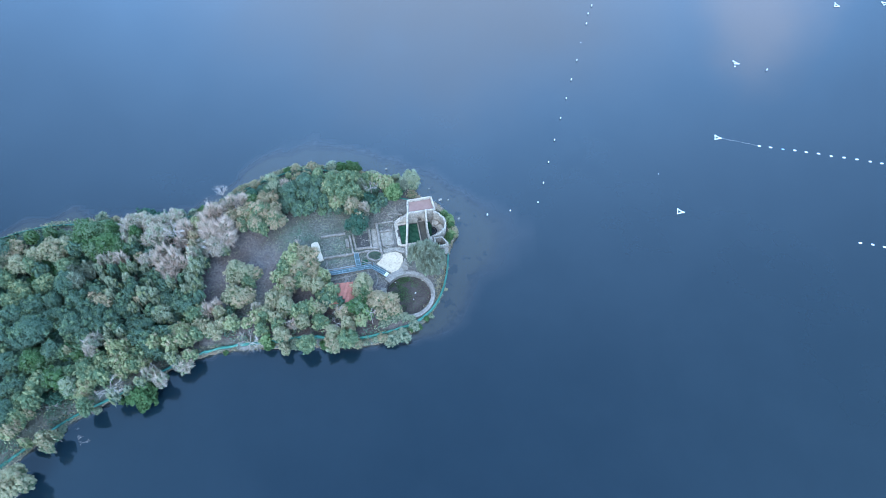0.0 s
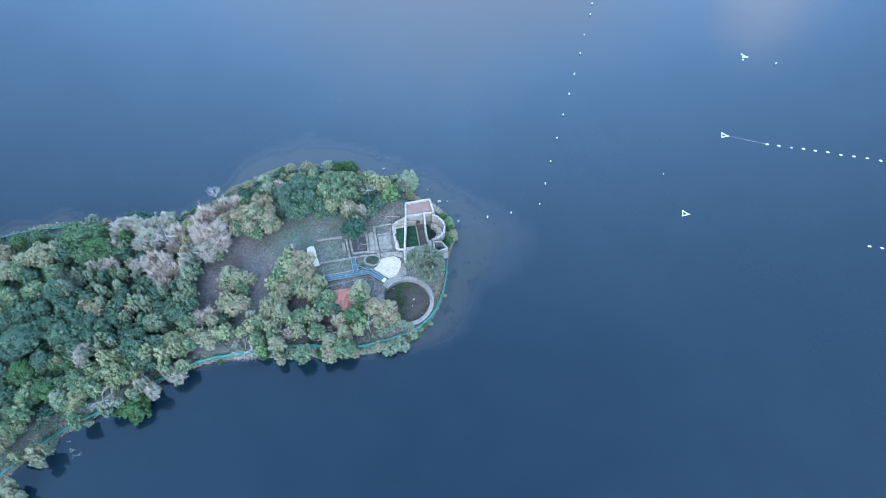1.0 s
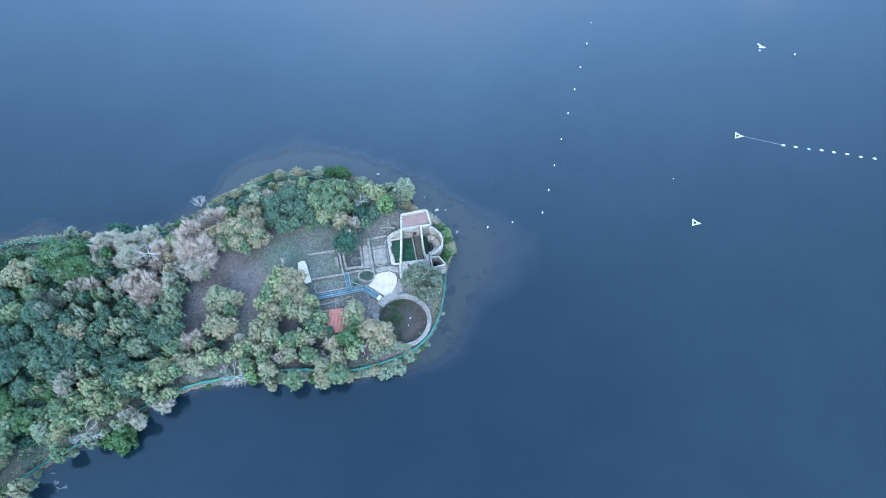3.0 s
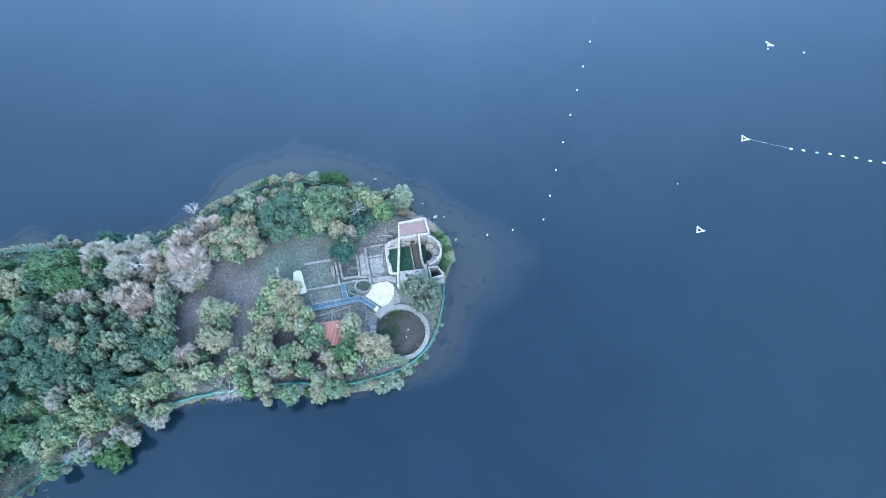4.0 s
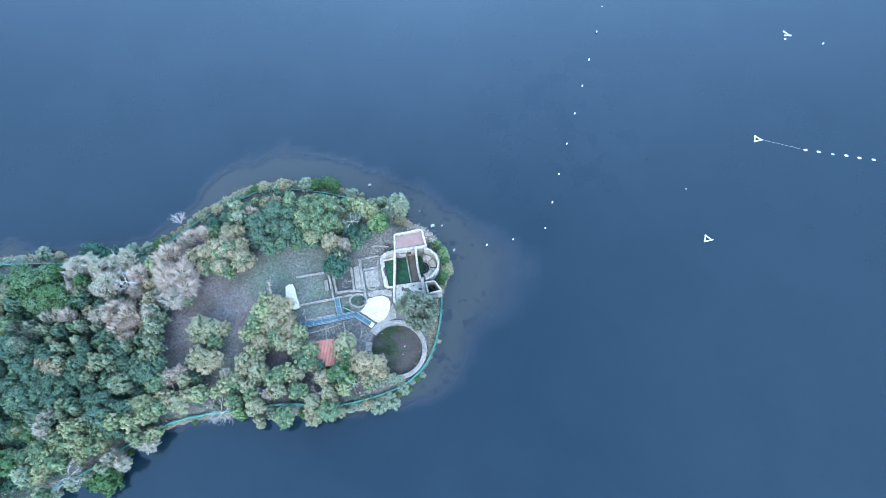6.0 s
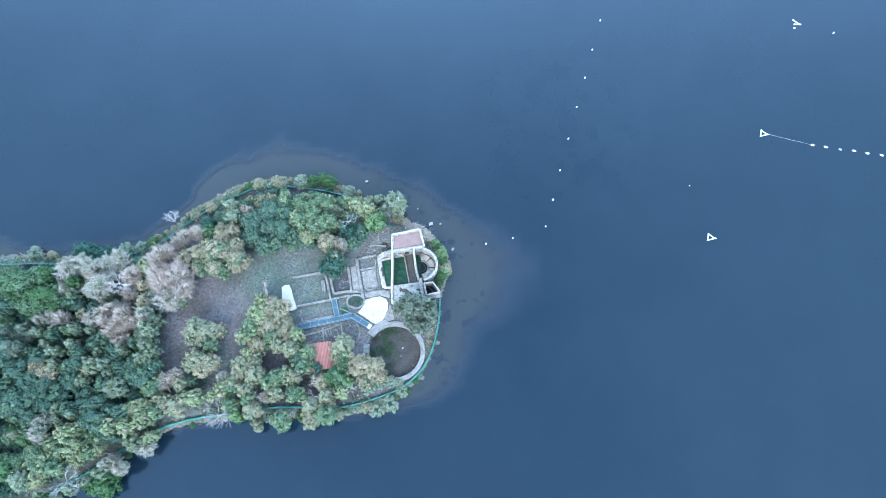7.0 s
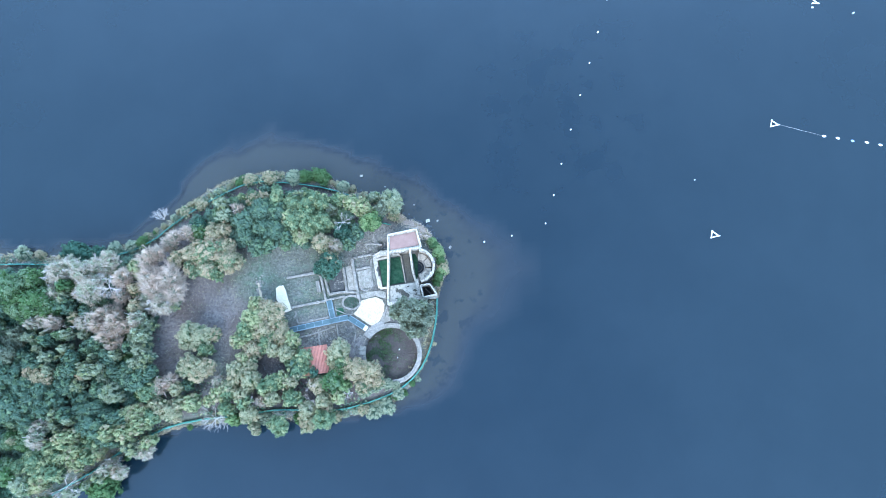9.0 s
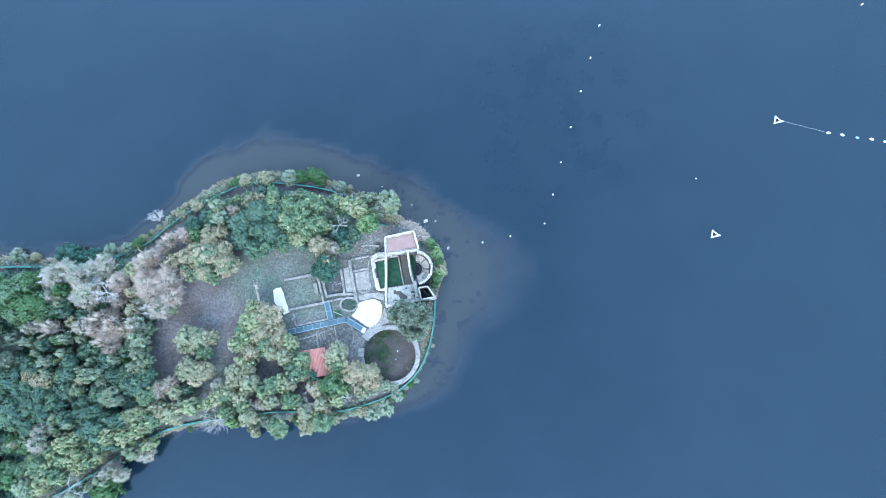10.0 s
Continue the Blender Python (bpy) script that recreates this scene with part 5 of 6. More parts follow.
def plant(kind, x, y, r, low=False, raised=1.0):
    if low:
        size, made = R1, shrubs[kind]
    else:
        size, made = min(protos[kind], key=lambda p: abs(math.log(p[0] / r)))
    crown, tr = rng.choice(made)
    k = r / size * (1.06 if low else 1.2)
    if not low:
        grown.append((x, y, r))
    tall = k if low else raised * (1.5 + 0.8 * size * k) / size
    z = max(ground_at(x, y), -0.25 if low else 0.0)
    young = not low and r < 1.06
    ob = new("shrub" if low else "young_tree" if young else "tree")
    ob.empty_display_size = 0.4
    ob.matrix_world = Matrix.LocRotScale((x, y, z - 0.05), Euler((0, 0, rng.uniform(0, 6.28))), (k * rng.uniform(0.92, 1.1), k * rng.uniform(0.92, 1.1), tall * rng.uniform(0.88, 1.12)))
    tagged(ob, SHRUB_LABELS[kind] if low else "small slender " + LABELS[kind].replace("broad ", "").replace("dense ", "") if young else LABELS[kind], "shrub" if low else "young tree" if young else "tree")
    for nm, me in (("crown", crown), ("stem" if low else "trunk", tr)):
        c = new(nm, me)
        c.parent = ob


def stand(kind, spots):
    for x, y, r in spots:
        plant(kind, x, y, r, raised=1.4 if r < 1.25 and x < -42 else 1.0)


stand("pale", [(-62.1, 69.0, 0.9), (-60.4, 69.5, 1.3), (-59.6, 52.6, 1.3), (-59.5, 50.3, 1.2), (-59.3, 74.1, 1.3), (-58.6, 77.4, 1.7), (-56.8, 78.3, 1.7), (-54.6, 74.1, 1.3), (-54.5, 77.3, 1.7), (-53.6, 68.9, 1.4), (-52.5, 74.5, 2.0), (-52.2, 78.2, 1.6), (-52.1, 69.9, 1.1), (-50.4, 79.2, 1.5), (-48.6, 46.0, 0.9), (-47.7, 46.5, 0.8), (-46.6, 45.2, 1.1), (-44.7, 69.3, 1.2), (-43.6, 72.5, 1.5), (-43.5, 48.3, 1.3)])
stand("pale", [(-12.6, 81.7, 1.1)])
stand("pale", [(-41.3, 72.1, 1.7), (-31.6, 59.4, 0.9)])
stand("bare", [(-58.5, 69.0, 1.2), (-51.1, 68.5, 1.1), (-50.3, 70.3, 1.0), (-49.9, 66.6, 0.9), (-49.0, 68.0, 1.7), (-48.9, 70.8, 1.3), (-48.7, 65.6, 1.3), (-48.4, 69.3, 1.1), (-47.9, 76.3, 1.5), (-47.9, 73.5, 1.3), (-46.5, 68.4, 0.9), (-43.9, 79.1, 1.7), (-43.0, 80.2, 1.2), (-43.1, 76.3, 1.9), (-42.3, 74.4, 2.0), (-42.3, 80.6, 1.2)])
stand("bare", [(-41.0, 82.2, 1.1), (-39.8, 83.5, 1.0), (-40.1, 76.3, 1.9), (-38.0, 84.6, 0.8), (-37.4, 83.9, 0.9), (-29.4, 88.2, 0.9)])
stand("bare", [(-41.1, 58.7, 1.3), (-39.5, 73.9, 1.7), (-39.3, 59.6, 1.1), (-38.8, 75.3, 1.3), (-24.6, 56.1, 0.8)])
stand("green", [(-77.4, 74.4, 1.1), (-74.3, 75.2, 0.9), (-69.2, 48.8, 2.1), (-67.2, 73.0, 1.9), (-65.9, 74.6, 2.4), (-64.5, 50.5, 1.4), (-64.5, 45.2, 2.0), (-63.9, 71.4, 1.8), (-63.2, 76.5, 1.8), (-61.8, 50.0, 1.4), (-61.6, 72.7, 2.2), (-60.2, 70.9, 1.5), (-58.7, 71.3, 1.0), (-57.3, 67.1, 0.8), (-57.0, 75.0, 1.1)])
stand("green", [(-35.8, 84.3, 1.3)])
stand("green", [(-12.4, 59.3, 1.7)])
# a few south-west bank trees take this darker kind to deepen the view's corner
stand("holm", [(-76.2, 53.7, 1.8), (-75.3, 57.1, 1.8), (-73.6, 53.1, 1.8), (-73.5, 48.2, 1.8), (-73.3, 66.9, 1.3), (-72.4, 59.4, 1.9), (-72.0, 51.5, 2.0), (-71.7, 44.1, 1.7), (-71.1, 39.1, 1.7), (-70.7, 53.7, 2.6), (-69.7, 55.4, 1.8), (-69.3, 60.3, 1.5), (-67.7, 71.0, 1.1), (-67.5, 57.4, 1.4), (-67.3, 63.6, 2.0), (-66.7, 50.4, 1.6), (-66.2, 58.1, 1.3), (-65.1, 60.8, 1.8), (-64.3, 55.0, 2.0), (-63.9, 57.1, 1.3), (-63.8, 63.5, 1.3), (-62.7, 59.0, 1.6), (-61.7, 55.8, 1.8), (-61.5, 52.7, 1.4), (-61.4, 62.6, 1.1), (-60.8, 53.4, 0.8), (-60.0, 58.1, 1.6), (-59.4, 54.9, 1.5), (-59.1, 66.2, 0.9), (-57.5, 56.6, 1.3)])
stand("holm", [(-57.3, 71.8, 1.3), (-56.8, 61.1, 1.3), (-55.9, 58.9, 1.6), (-55.6, 54.3, 1.1), (-55.1, 63.4, 1.0), (-55.0, 61.6, 1.1), (-53.6, 70.8, 1.3), (-53.4, 56.6, 1.3), (-53.3, 64.8, 1.3), (-52.8, 52.5, 1.3), (-52.5, 54.4, 1.6), (-51.5, 65.7, 1.3), (-50.8, 55.2, 1.4), (-50.7, 58.3, 1.3), (-50.6, 52.1, 1.8), (-49.6, 63.4, 1.3), (-49.2, 53.8, 1.3), (-49.2, 50.6, 1.4), (-48.5, 61.0, 1.3), (-47.6, 50.0, 1.0), (-46.9, 53.7, 1.2), (-46.4, 59.7, 1.4), (-46.3, 61.5, 1.0), (-46.1, 65.1, 0.9), (-44.1, 59.7, 1.7), (-42.3, 60.9, 0.9)])
stand("holm", [(-28.1, 86.1, 1.9), (-27.6, 83.7, 1.5), (-25.7, 81.8, 1.5), (-25.3, 88.0, 1.9), (-25.3, 85.1, 1.7), (-24.0, 82.3, 1.3), (-22.9, 84.6, 1.5), (-22.8, 87.5, 1.7), (-21.1, 83.3, 1.1), (-10.7, 82.2, 1.1), (-9.3, 84.1, 1.2)])
stand("holm", [(-36.7, 58.6, 0.9), (-19.0, 61.1, 1.3)])
stand("moss", [(-79.4, 65.3, 1.6), (-77.4, 60.5, 1.6), (-76.5, 63.2, 1.5), (-75.8, 68.2, 1.4), (-74.9, 50.6, 1.1), (-74.9, 61.5, 1.3), (-72.2, 64.1, 1.7), (-69.8, 41.0, 1.5), (-68.9, 38.1, 1.6), (-68.5, 67.9, 1.6), (-67.4, 44.1, 1.7), (-67.1, 40.7, 1.2), (-64.1, 53.1, 1.3), (-62.0, 46.4, 1.3), (-61.6, 43.3, 1.3), (-60.3, 47.3, 1.8), (-58.9, 45.5, 1.6), (-58.4, 40.2, 1.1), (-58.0, 49.0, 1.3), (-56.2, 47.6, 1.3), (-56.0, 45.2, 1.2), (-54.7, 49.7, 0.9), (-51.3, 50.2, 1.3), (-51.4, 47.6, 1.0), (-43.1, 57.8, 1.5), (-42.5, 57.8, 1.3), (-42.0, 58.7, 1.2)])
stand("moss", [(-34.7, 79.1, 1.1), (-32.8, 77.2, 1.1), (-29.0, 90.5, 0.6), (-22.8, 89.7, 1.4), (-20.2, 88.8, 1.6), (-19.6, 86.0, 1.7), (-17.3, 88.2, 1.6), (-16.8, 90.0, 1.2), (-16.8, 85.1, 1.7), (-14.9, 89.0, 1.4), (-14.9, 85.5, 1.5), (-12.6, 89.9, 1.1)])
stand("olive", [(-18.7, 83.6, 1.4), (-20.9, 86.6, 1.2), (-18.2, 86.9, 1.2)])
stand("moss", [(-41.9, 53.7, 1.2), (-33.9, 64.5, 1.1), (-30.0, 57.6, 1.3), (-30.0, 54.9, 1.1), (-27.3, 67.7, 1.5), (-27.2, 55.7, 1.1), (-24.0, 58.4, 1.1), (-23.6, 65.8, 1.5), (-22.5, 58.9, 1.5), (-21.5, 52.1, 1.5), (-19.5, 62.1, 1.1), (-19.4, 56.5, 1.3), (-18.0, 63.0, 1.5), (-17.1, 61.1, 1.1), (-14.2, 53.4, 1.5), (-11.5, 62.4, 1.2)])
stand("sage", [(-61.9, 43.8, 1.5), (-61.9, 66.7, 0.8), (-60.9, 64.8, 0.7), (-58.9, 61.6, 0.9), (-58.7, 63.5, 1.0), (-57.2, 54.3, 0.8), (-57.2, 73.2, 0.9), (-57.1, 52.9, 0.7), (-56.4, 52.0, 0.7), (-56.3, 64.8, 0.8), (-56.0, 67.1, 0.8), (-54.7, 53.3, 0.8), (-53.9, 42.1, 0.9), (-53.9, 58.8, 1.0), (-53.6, 67.1, 0.8), (-53.4, 62.0, 0.6), (-51.7, 43.3, 0.8), (-52.2, 61.1, 1.1), (-51.6, 63.3, 0.7), (-50.6, 61.5, 1.0), (-50.1, 60.1, 0.8), (-49.5, 44.3, 0.9), (-48.6, 57.5, 1.4), (-48.0, 63.8, 0.7), (-47.2, 56.9, 0.8), (-45.3, 66.5, 1.4), (-44.9, 62.4, 1.0), (-44.9, 48.8, 1.1), (-44.1, 64.7, 1.2)])
stand("sage", [(-43.7, 67.0, 1.2), (-43.2, 61.9, 1.0), (-43.0, 68.8, 0.9), (-42.9, 63.3, 1.0)])
stand("sage", [(-32.2, 89.1, 1.1), (-31.6, 87.2, 1.3), (-19.3, 90.5, 0.9), (-6.4, 90.5, 1.0), (-3.5, 89.8, 1.6), (-3.0, 88.9, 1.2)])
stand("sage", [(-39.7, 72.1, 1.1)])
stand("dusty", [(-81.4, 68.8, 1.4), (-78.1, 67.8, 1.6), (-75.7, 70.3, 1.7), (-72.8, 71.6, 1.8), (-71.5, 70.1, 1.3), (-70.4, 72.7, 1.6), (-67.1, 26.5, 1.4), (-66.9, 28.7, 1.8), (-65.0, 27.5, 1.2), (-64.0, 34.9, 1.2), (-63.8, 50.3, 0.6), (-62.9, 33.6, 0.8), (-62.5, 35.3, 0.8), (-59.7, 67.3, 0.7)])
stand("dusty", [(-41.7, 55.9, 0.9), (-40.5, 55.0, 1.1), (-38.9, 54.6, 1.4), (-38.3, 58.2, 1.1), (-37.5, 61.4, 1.1), (-37.3, 55.9, 1.2), (-36.5, 66.9, 1.6), (-35.9, 61.8, 1.6), (-34.7, 66.4, 1.6), (-29.6, 58.5, 1.2), (-28.5, 60.8, 1.4), (-27.7, 57.1, 1.2), (-26.6, 54.0, 1.4), (-26.4, 61.7, 1.2), (-26.2, 59.4, 1.4), (-25.9, 52.0, 0.8), (-25.4, 51.1, 0.7), (-22.8, 56.6, 1.1), (-22.7, 64.4, 1.1), (-20.9, 66.7, 1.2), (-20.4, 63.9, 1.3), (-19.9, 59.3, 1.2), (-17.0, 52.4, 1.2), (-16.9, 54.3, 1.4), (-14.3, 56.0, 1.2), (-11.9, 63.9, 1.8)])
stand("tan", [(-81.5, 70.7, 1.4), (-79.7, 72.0, 1.4), (-69.2, 35.7, 0.8), (-68.6, 37.0, 0.8), (-67.3, 38.9, 0.7), (-60.3, 60.8, 1.7), (-55.6, 69.9, 0.9), (-53.3, 60.4, 0.7), (-45.8, 74.5, 1.1), (-45.2, 71.6, 1.1)])
stand("tan", [(-39.4, 79.6, 1.3), (-36.9, 80.5, 1.5), (-35.8, 81.9, 1.0), (-33.3, 83.8, 1.5), (-31.6, 84.8, 1.1), (-31.3, 81.4, 1.6), (-29.6, 79.5, 1.3), (-27.2, 89.9, 1.0), (-25.1, 90.4, 0.8), (-14.9, 82.2, 1.6), (-13.5, 79.8, 1.2)])
stand("tan", [(-34.1, 61.4, 1.6), (-33.0, 66.9, 1.1), (-26.3, 64.5, 1.4), (-24.5, 67.7, 1.6), (-23.6, 70.5, 2.0), (-21.9, 68.6, 1.3), (-21.7, 66.7, 1.4), (-20.5, 65.3, 0.9), (-15.1, 58.4, 1.4), (-13.8, 54.6, 1.0), (-12.0, 61.0, 1.1), (-9.1, 61.1, 1.8), (-7.8, 58.2, 1.2), (-6.8, 60.6, 1.6), (-5.5, 59.1, 1.0)])
stand("rust", [(-37.1, 78.2, 1.2), (-34.1, 80.9, 2.0), (-34.1, 78.1, 1.6), (-32.4, 79.8, 1.0), (-30.8, 79.0, 1.6)])
stand("olive", [(-70.1, 36.3, 1.3), (-66.8, 34.1, 0.7), (-59.1, 43.7, 1.4), (-55.4, 50.7, 1.2), (-54.1, 48.1, 1.7), (-53.6, 51.1, 1.1), (-53.6, 46.6, 1.3), (-52.8, 48.8, 0.9), (-50.9, 48.5, 1.5), (-48.2, 51.5, 1.2), (-46.2, 53.4, 1.5), (-45.7, 78.2, 1.4), (-45.9, 51.3, 1.2), (-44.4, 54.7, 1.5), (-43.9, 52.2, 1.1), (-43.2, 53.2, 1.3), (-42.5, 49.6, 1.1)])
stand("olive", [(-10.2, 89.0, 1.3), (-8.3, 88.5, 1.3), (-7.4, 88.1, 1.0)])
stand("olive", [(-35.5, 55.9, 1.2), (-35.2, 60.4, 1.1), (-32.9, 56.2, 0.9), (-31.4, 57.2, 1.2), (-28.4, 65.9, 1.3), (-27.4, 63.1, 1.2), (-25.9, 69.6, 1.7), (-25.7, 71.9, 1.2), (-20.8, 59.3, 1.2), (-19.5, 65.8, 1.2), (-12.0, 56.9, 1.2)])
stand("grey", [(-67.5, 67.0, 1.3), (-65.6, 64.0, 1.2), (-64.9, 66.3, 1.4), (-64.3, 67.2, 0.9)])
stand("grey", [(-13.6, 88.1, 0.9), (-5.0, 88.4, 1.2)])
for x, y, r in ((-2.6, 70.3, 0.9), (-1.2, 71.2, 1.3), (0.2, 70.2, 1.8), (1.1, 68.3, 1.4), (2.1, 70.7, 1.2), (3.0, 69.7, 0.9), (-0.9, 69.4, 1.3), (2.3, 68.9, 1.2), (1.8, 67.2, 0.9), (0.4, 67.4, 1.1), (-0.9, 68.0, 0.8)):
    plant("grey", x, y, r, raised=1.5)
stand("deep", [(-36.0, 85.8, 0.9), (-15.5, 78.0, 1.0), (-13.9, 78.1, 1.8), (-11.6, 84.1, 1.4), (-5.5, 87.4, 1.0)])
stand("deep", [(-15.8, 60.6, 0.9)])
stand("lime", [(-6.8, 86.0, 1.6), (-6.0, 87.1, 0.8)])
stand("lime", [(-29.1, 53.0, 0.9), (-11.1, 58.3, 1.0)])
# the farther wood
stand("holm", [(-83.8, 64.7, 2.9), (-82.5, 57.6, 2.7), (-82.4, 50.9, 2.9), (-79.0, 46.0, 2.9), (-84.0, 70.5, 2.8)])

# lower growth closes the gaps between the crowns, and goes on inland past the view
fills = random.Random(77)


def thicket(name, label, kind, spots):
    """Many low crowns grown into one another, as one piece."""
    pool, chunks = [crown_points(1.1, KINDS[kind][0] * 0.42, KINDS[kind][1] * 0.3, 0.22, 0.12, False, 0.8, 0.9, 0.35)[0] for _ in range(4)], []
    for x, y, r, tall in spots:
        p, q, k = fills.choice(pool), fills.uniform(0, 6.28), r / 1.1 * 1.15
        cq, sq = math.cos(q) * k, math.sin(q) * k
        chunks.append(np.stack([p[:, 0] * cq - p[:, 1] * sq + x, p[:, 0] * sq + p[:, 1] * cq + y, p[:, 2] * tall + ground_at(x, y)], 1))
    tagged(new(name, leaf_mesh(name, np.concatenate(chunks), LEAF[kind])), label, "undergrowth", kind="stuff")


gaps = {"holm": [], "moss": [], "green": [], "deep": []}
for x0, x1, y0, y1, tries, kinds in ((-84, -43, 36, 79, 2400, ("holm", "holm", "moss", "green", "deep")), (-37, -10, 82, 92, 600, ("moss", "holm"))):
    for _ in range(tries):
        x, y, r = fills.uniform(x0, x1), fills.uniform(y0, y1), fills.uniform(0.8, 1.25)
        if all(math.hypot(x - p[0], y - p[1]) > 0.62 * (p[2] + r) for p in grown) and ground_at(x, y) > 0.8 and shore_distance(np.array([x]), np.array([y]))[0] > 4:
            grown.append((x, y, r))
            gaps[fills.choice(kinds)].append((x, y, r, fills.uniform(0.9, 1.5)))
for _ in range(26):
    gaps["holm"].append((fills.uniform(-108, -86), fills.uniform(26, 68), fills.uniform(2.4, 3.4), 2.2))
for kind, words in (("holm", "dark evergreen thicket between the taller trees"), ("moss", "mid-green bushy thicket between the taller trees"), ("green", "fresh green bushy thicket between the taller trees"), ("deep", "deep green bushy thicket between the taller trees")):
    thicket("thicket", words, kind, gaps[kind])
for kind, spots in (
        ("deep", [(-57.1, 80.7, 2.3), (-53.8, 80.4, 1.7), (-36.7, 85.2, 1.4)]),
        ("green", [(-18.4, 94.7, 1.3), (-15.9, 94.7, 1.6)]),
        ("sage", [(-51, 81.7, 1.3), (-66.6, 81.3, 1.3), (-20.6, 94.3, 1.4), (-12, 92.7, 1.1), (-6.1, 54, 1.3), (-4.2, 54.9, 1.4), (-2.1, 57, 1.1), (-48.1, 82.3, 1)])):
    for x, y, r in spots:
        plant(kind, x, y, r, True)
for kind, spots in (
        ("green", [(-49.5, 43.0, 2.7)]),
        ("lime", [(3.7, 82.9, 0.8), (4.9, 80.9, 0.9), (5.2, 77.6, 0.8)]),
        ("green", [(4.3, 82.0, 0.9), (5.1, 79.6, 0.8), (4.8, 76.6, 0.9), (4.4, 75.6, 0.7)]),
        ("tan", [(5.9, 79.0, 0.7), (6.0, 77.6, 0.6), (5.5, 80.6, 0.6), (4.9, 82.2, 0.5)]),
        ("tan", [(-28.1, 94, 1.3), (-24.7, 94.2, 1.3), (-36.3, 89.4, 1.1), (-39.2, 88.3, 1.1), (5.6, 78.1, 1), (-8.1, 90.9, 1), (-3.0, 87.4, 0.9), (4, 65.2, 0.4), (-63.8, 81, 0.9), (-59.9, 80.3, 0.9), (-8, 54.4, 1), (-12.8, 53.4, 1.1)]),
        ("green", [(-30, 93.6, 0.9), (-46.2, 83.1, 1)])):
    for x, y, r in spots:
        plant(kind, x, y, r, True)

# dull bushes between the evergreens and the north fence
for x, y, r in ((-38.0, 85.8, 0.9), (-36.2, 87.0, 0.8), (-33.4, 89.6, 0.9), (-31.0, 90.9, 0.8), (-28.6, 91.6, 0.8), (-20.6, 91.9, 0.7), (-15.2, 91.2, 0.8), (-30.4, 90.2, 1.0)):
    plant(rng.choice(("sage", "tan", "green", "tan")), x, y - 0.7, r * 0.75, True)

# low scrub between the fence and the water
for a1, b1 in zip(FENCE_NORTH[8:-1], FENCE_NORTH[9:]):
    for f1 in (0.2, 0.55, 0.9):
        if rng.random() < 0.75:
            x, y = a1[0] + (b1[0] - a1[0]) * f1, a1[1] + (b1[1] - a1[1]) * f1
            d = Vector((a1[1] - b1[1], b1[0] - a1[0], 0)).normalized() * rng.uniform(1.0, 1.7)
            plant(rng.choice(("tan", "tan", "sage", "green")), x + d.x, y + d.y, rng.uniform(0.4, 0.7), True)
for a1, b1 in zip(FENCE_EAST[1:9], FENCE_EAST[2:10]):
    for f1 in (0.15, 0.5, 0.8):
        if rng.random() < 0.8:
            x, y = a1[0] + (b1[0] - a1[0]) * f1, a1[1] + (b1[1] - a1[1]) * f1
            k = rng.uniform(0.5, 1.1)
            d = Vector((b1[1] - a1[1], a1[0] - b1[0], 0)).normalized() * -k
            if y < 60:
                plant(rng.choice(("tan", "tan", "sage", "green")), x + d.x, y + d.y, rng.uniform(0.4, 0.75), True)
for x, y, r in ((-5.6, 58.4, 1.2), (-4.0, 58.6, 0.9), (-7.6, 57.4, 1.1), (-2.6, 58.4, 0.7), (-57.6, 40.6, 0.7), (-53.9, 42.4, 0.7), (-51.4, 43.8, 0.7), (-62.8, 37.3, 0.7), (-47.0, 46.9, 0.6), (-44.0, 48.4, 0.8), (-37.0, 51.7, 0.5), (-29.0, 52.9, 1.0), (-24.2, 53.2, 1.1), (-18.6, 53.0, 1.0)):
    plant(rng.choice(("sage", "tan", "green")), x, y, r, True)

# ---- dead wood ----


def dead_wood(name, x, y, z, size, label, seed, flat=0.5, stems=4, tip=None):
    """Bleached bare branches that fork and fork again."""
    r = random.Random(seed)
    chunks = []

    def grow(p, d, ln, t, depth):
        mid = p + d * ln * 0.5 + Vector((r.uniform(-1, 1), r.uniform(-1, 1), r.uniform(-0.5, 0.5))) * ln * 0.08
        end = p + d * ln
        chunks.append(tube_data([p, mid, end], [t, t * 0.8, t * 0.6], 5))
        if depth:
            for _ in range(3):
                nd = (d + Vector((r.uniform(-1, 1), r.uniform(-1, 1), r.uniform(-0.6, 0.9) * flat)) * 0.85).normalized()
                grow(p + d * ln * r.uniform(0.45, 1.0), nd, ln * r.uniform(0.5, 0.75), t * 0.55, depth - 1)

    for i in range(stems + 1):
        q = 2 * math.pi * i / stems + r.uniform(-0.5, 0.5)
        d = Vector((math.cos(q), math.sin(q), flat * r.uniform(0.3, 1.2))).normalized()
        if tip:
            d = (d * 0.6 + Vector(tip)).normalized()
        grow(Vector((0, 0, 0)), d, size * r.uniform(0.7, 1.1), size * 0.031, 4 if size > 1.1 else 3)
    if z > 1:
        chunks.append(tube_data([(0.1, 0, ground_at(x, y) - z - 0.2), (0, 0.1, -z * 0.4), (0, 0, 0)], [size * 0.07, size * 0.05, size * 0.035], 7))
    ob = tagged(link_mesh(name, *joined(chunks), M_DEADWOOD), label, "dead tree")
    ob.matrix_world = pose(x, y, z)


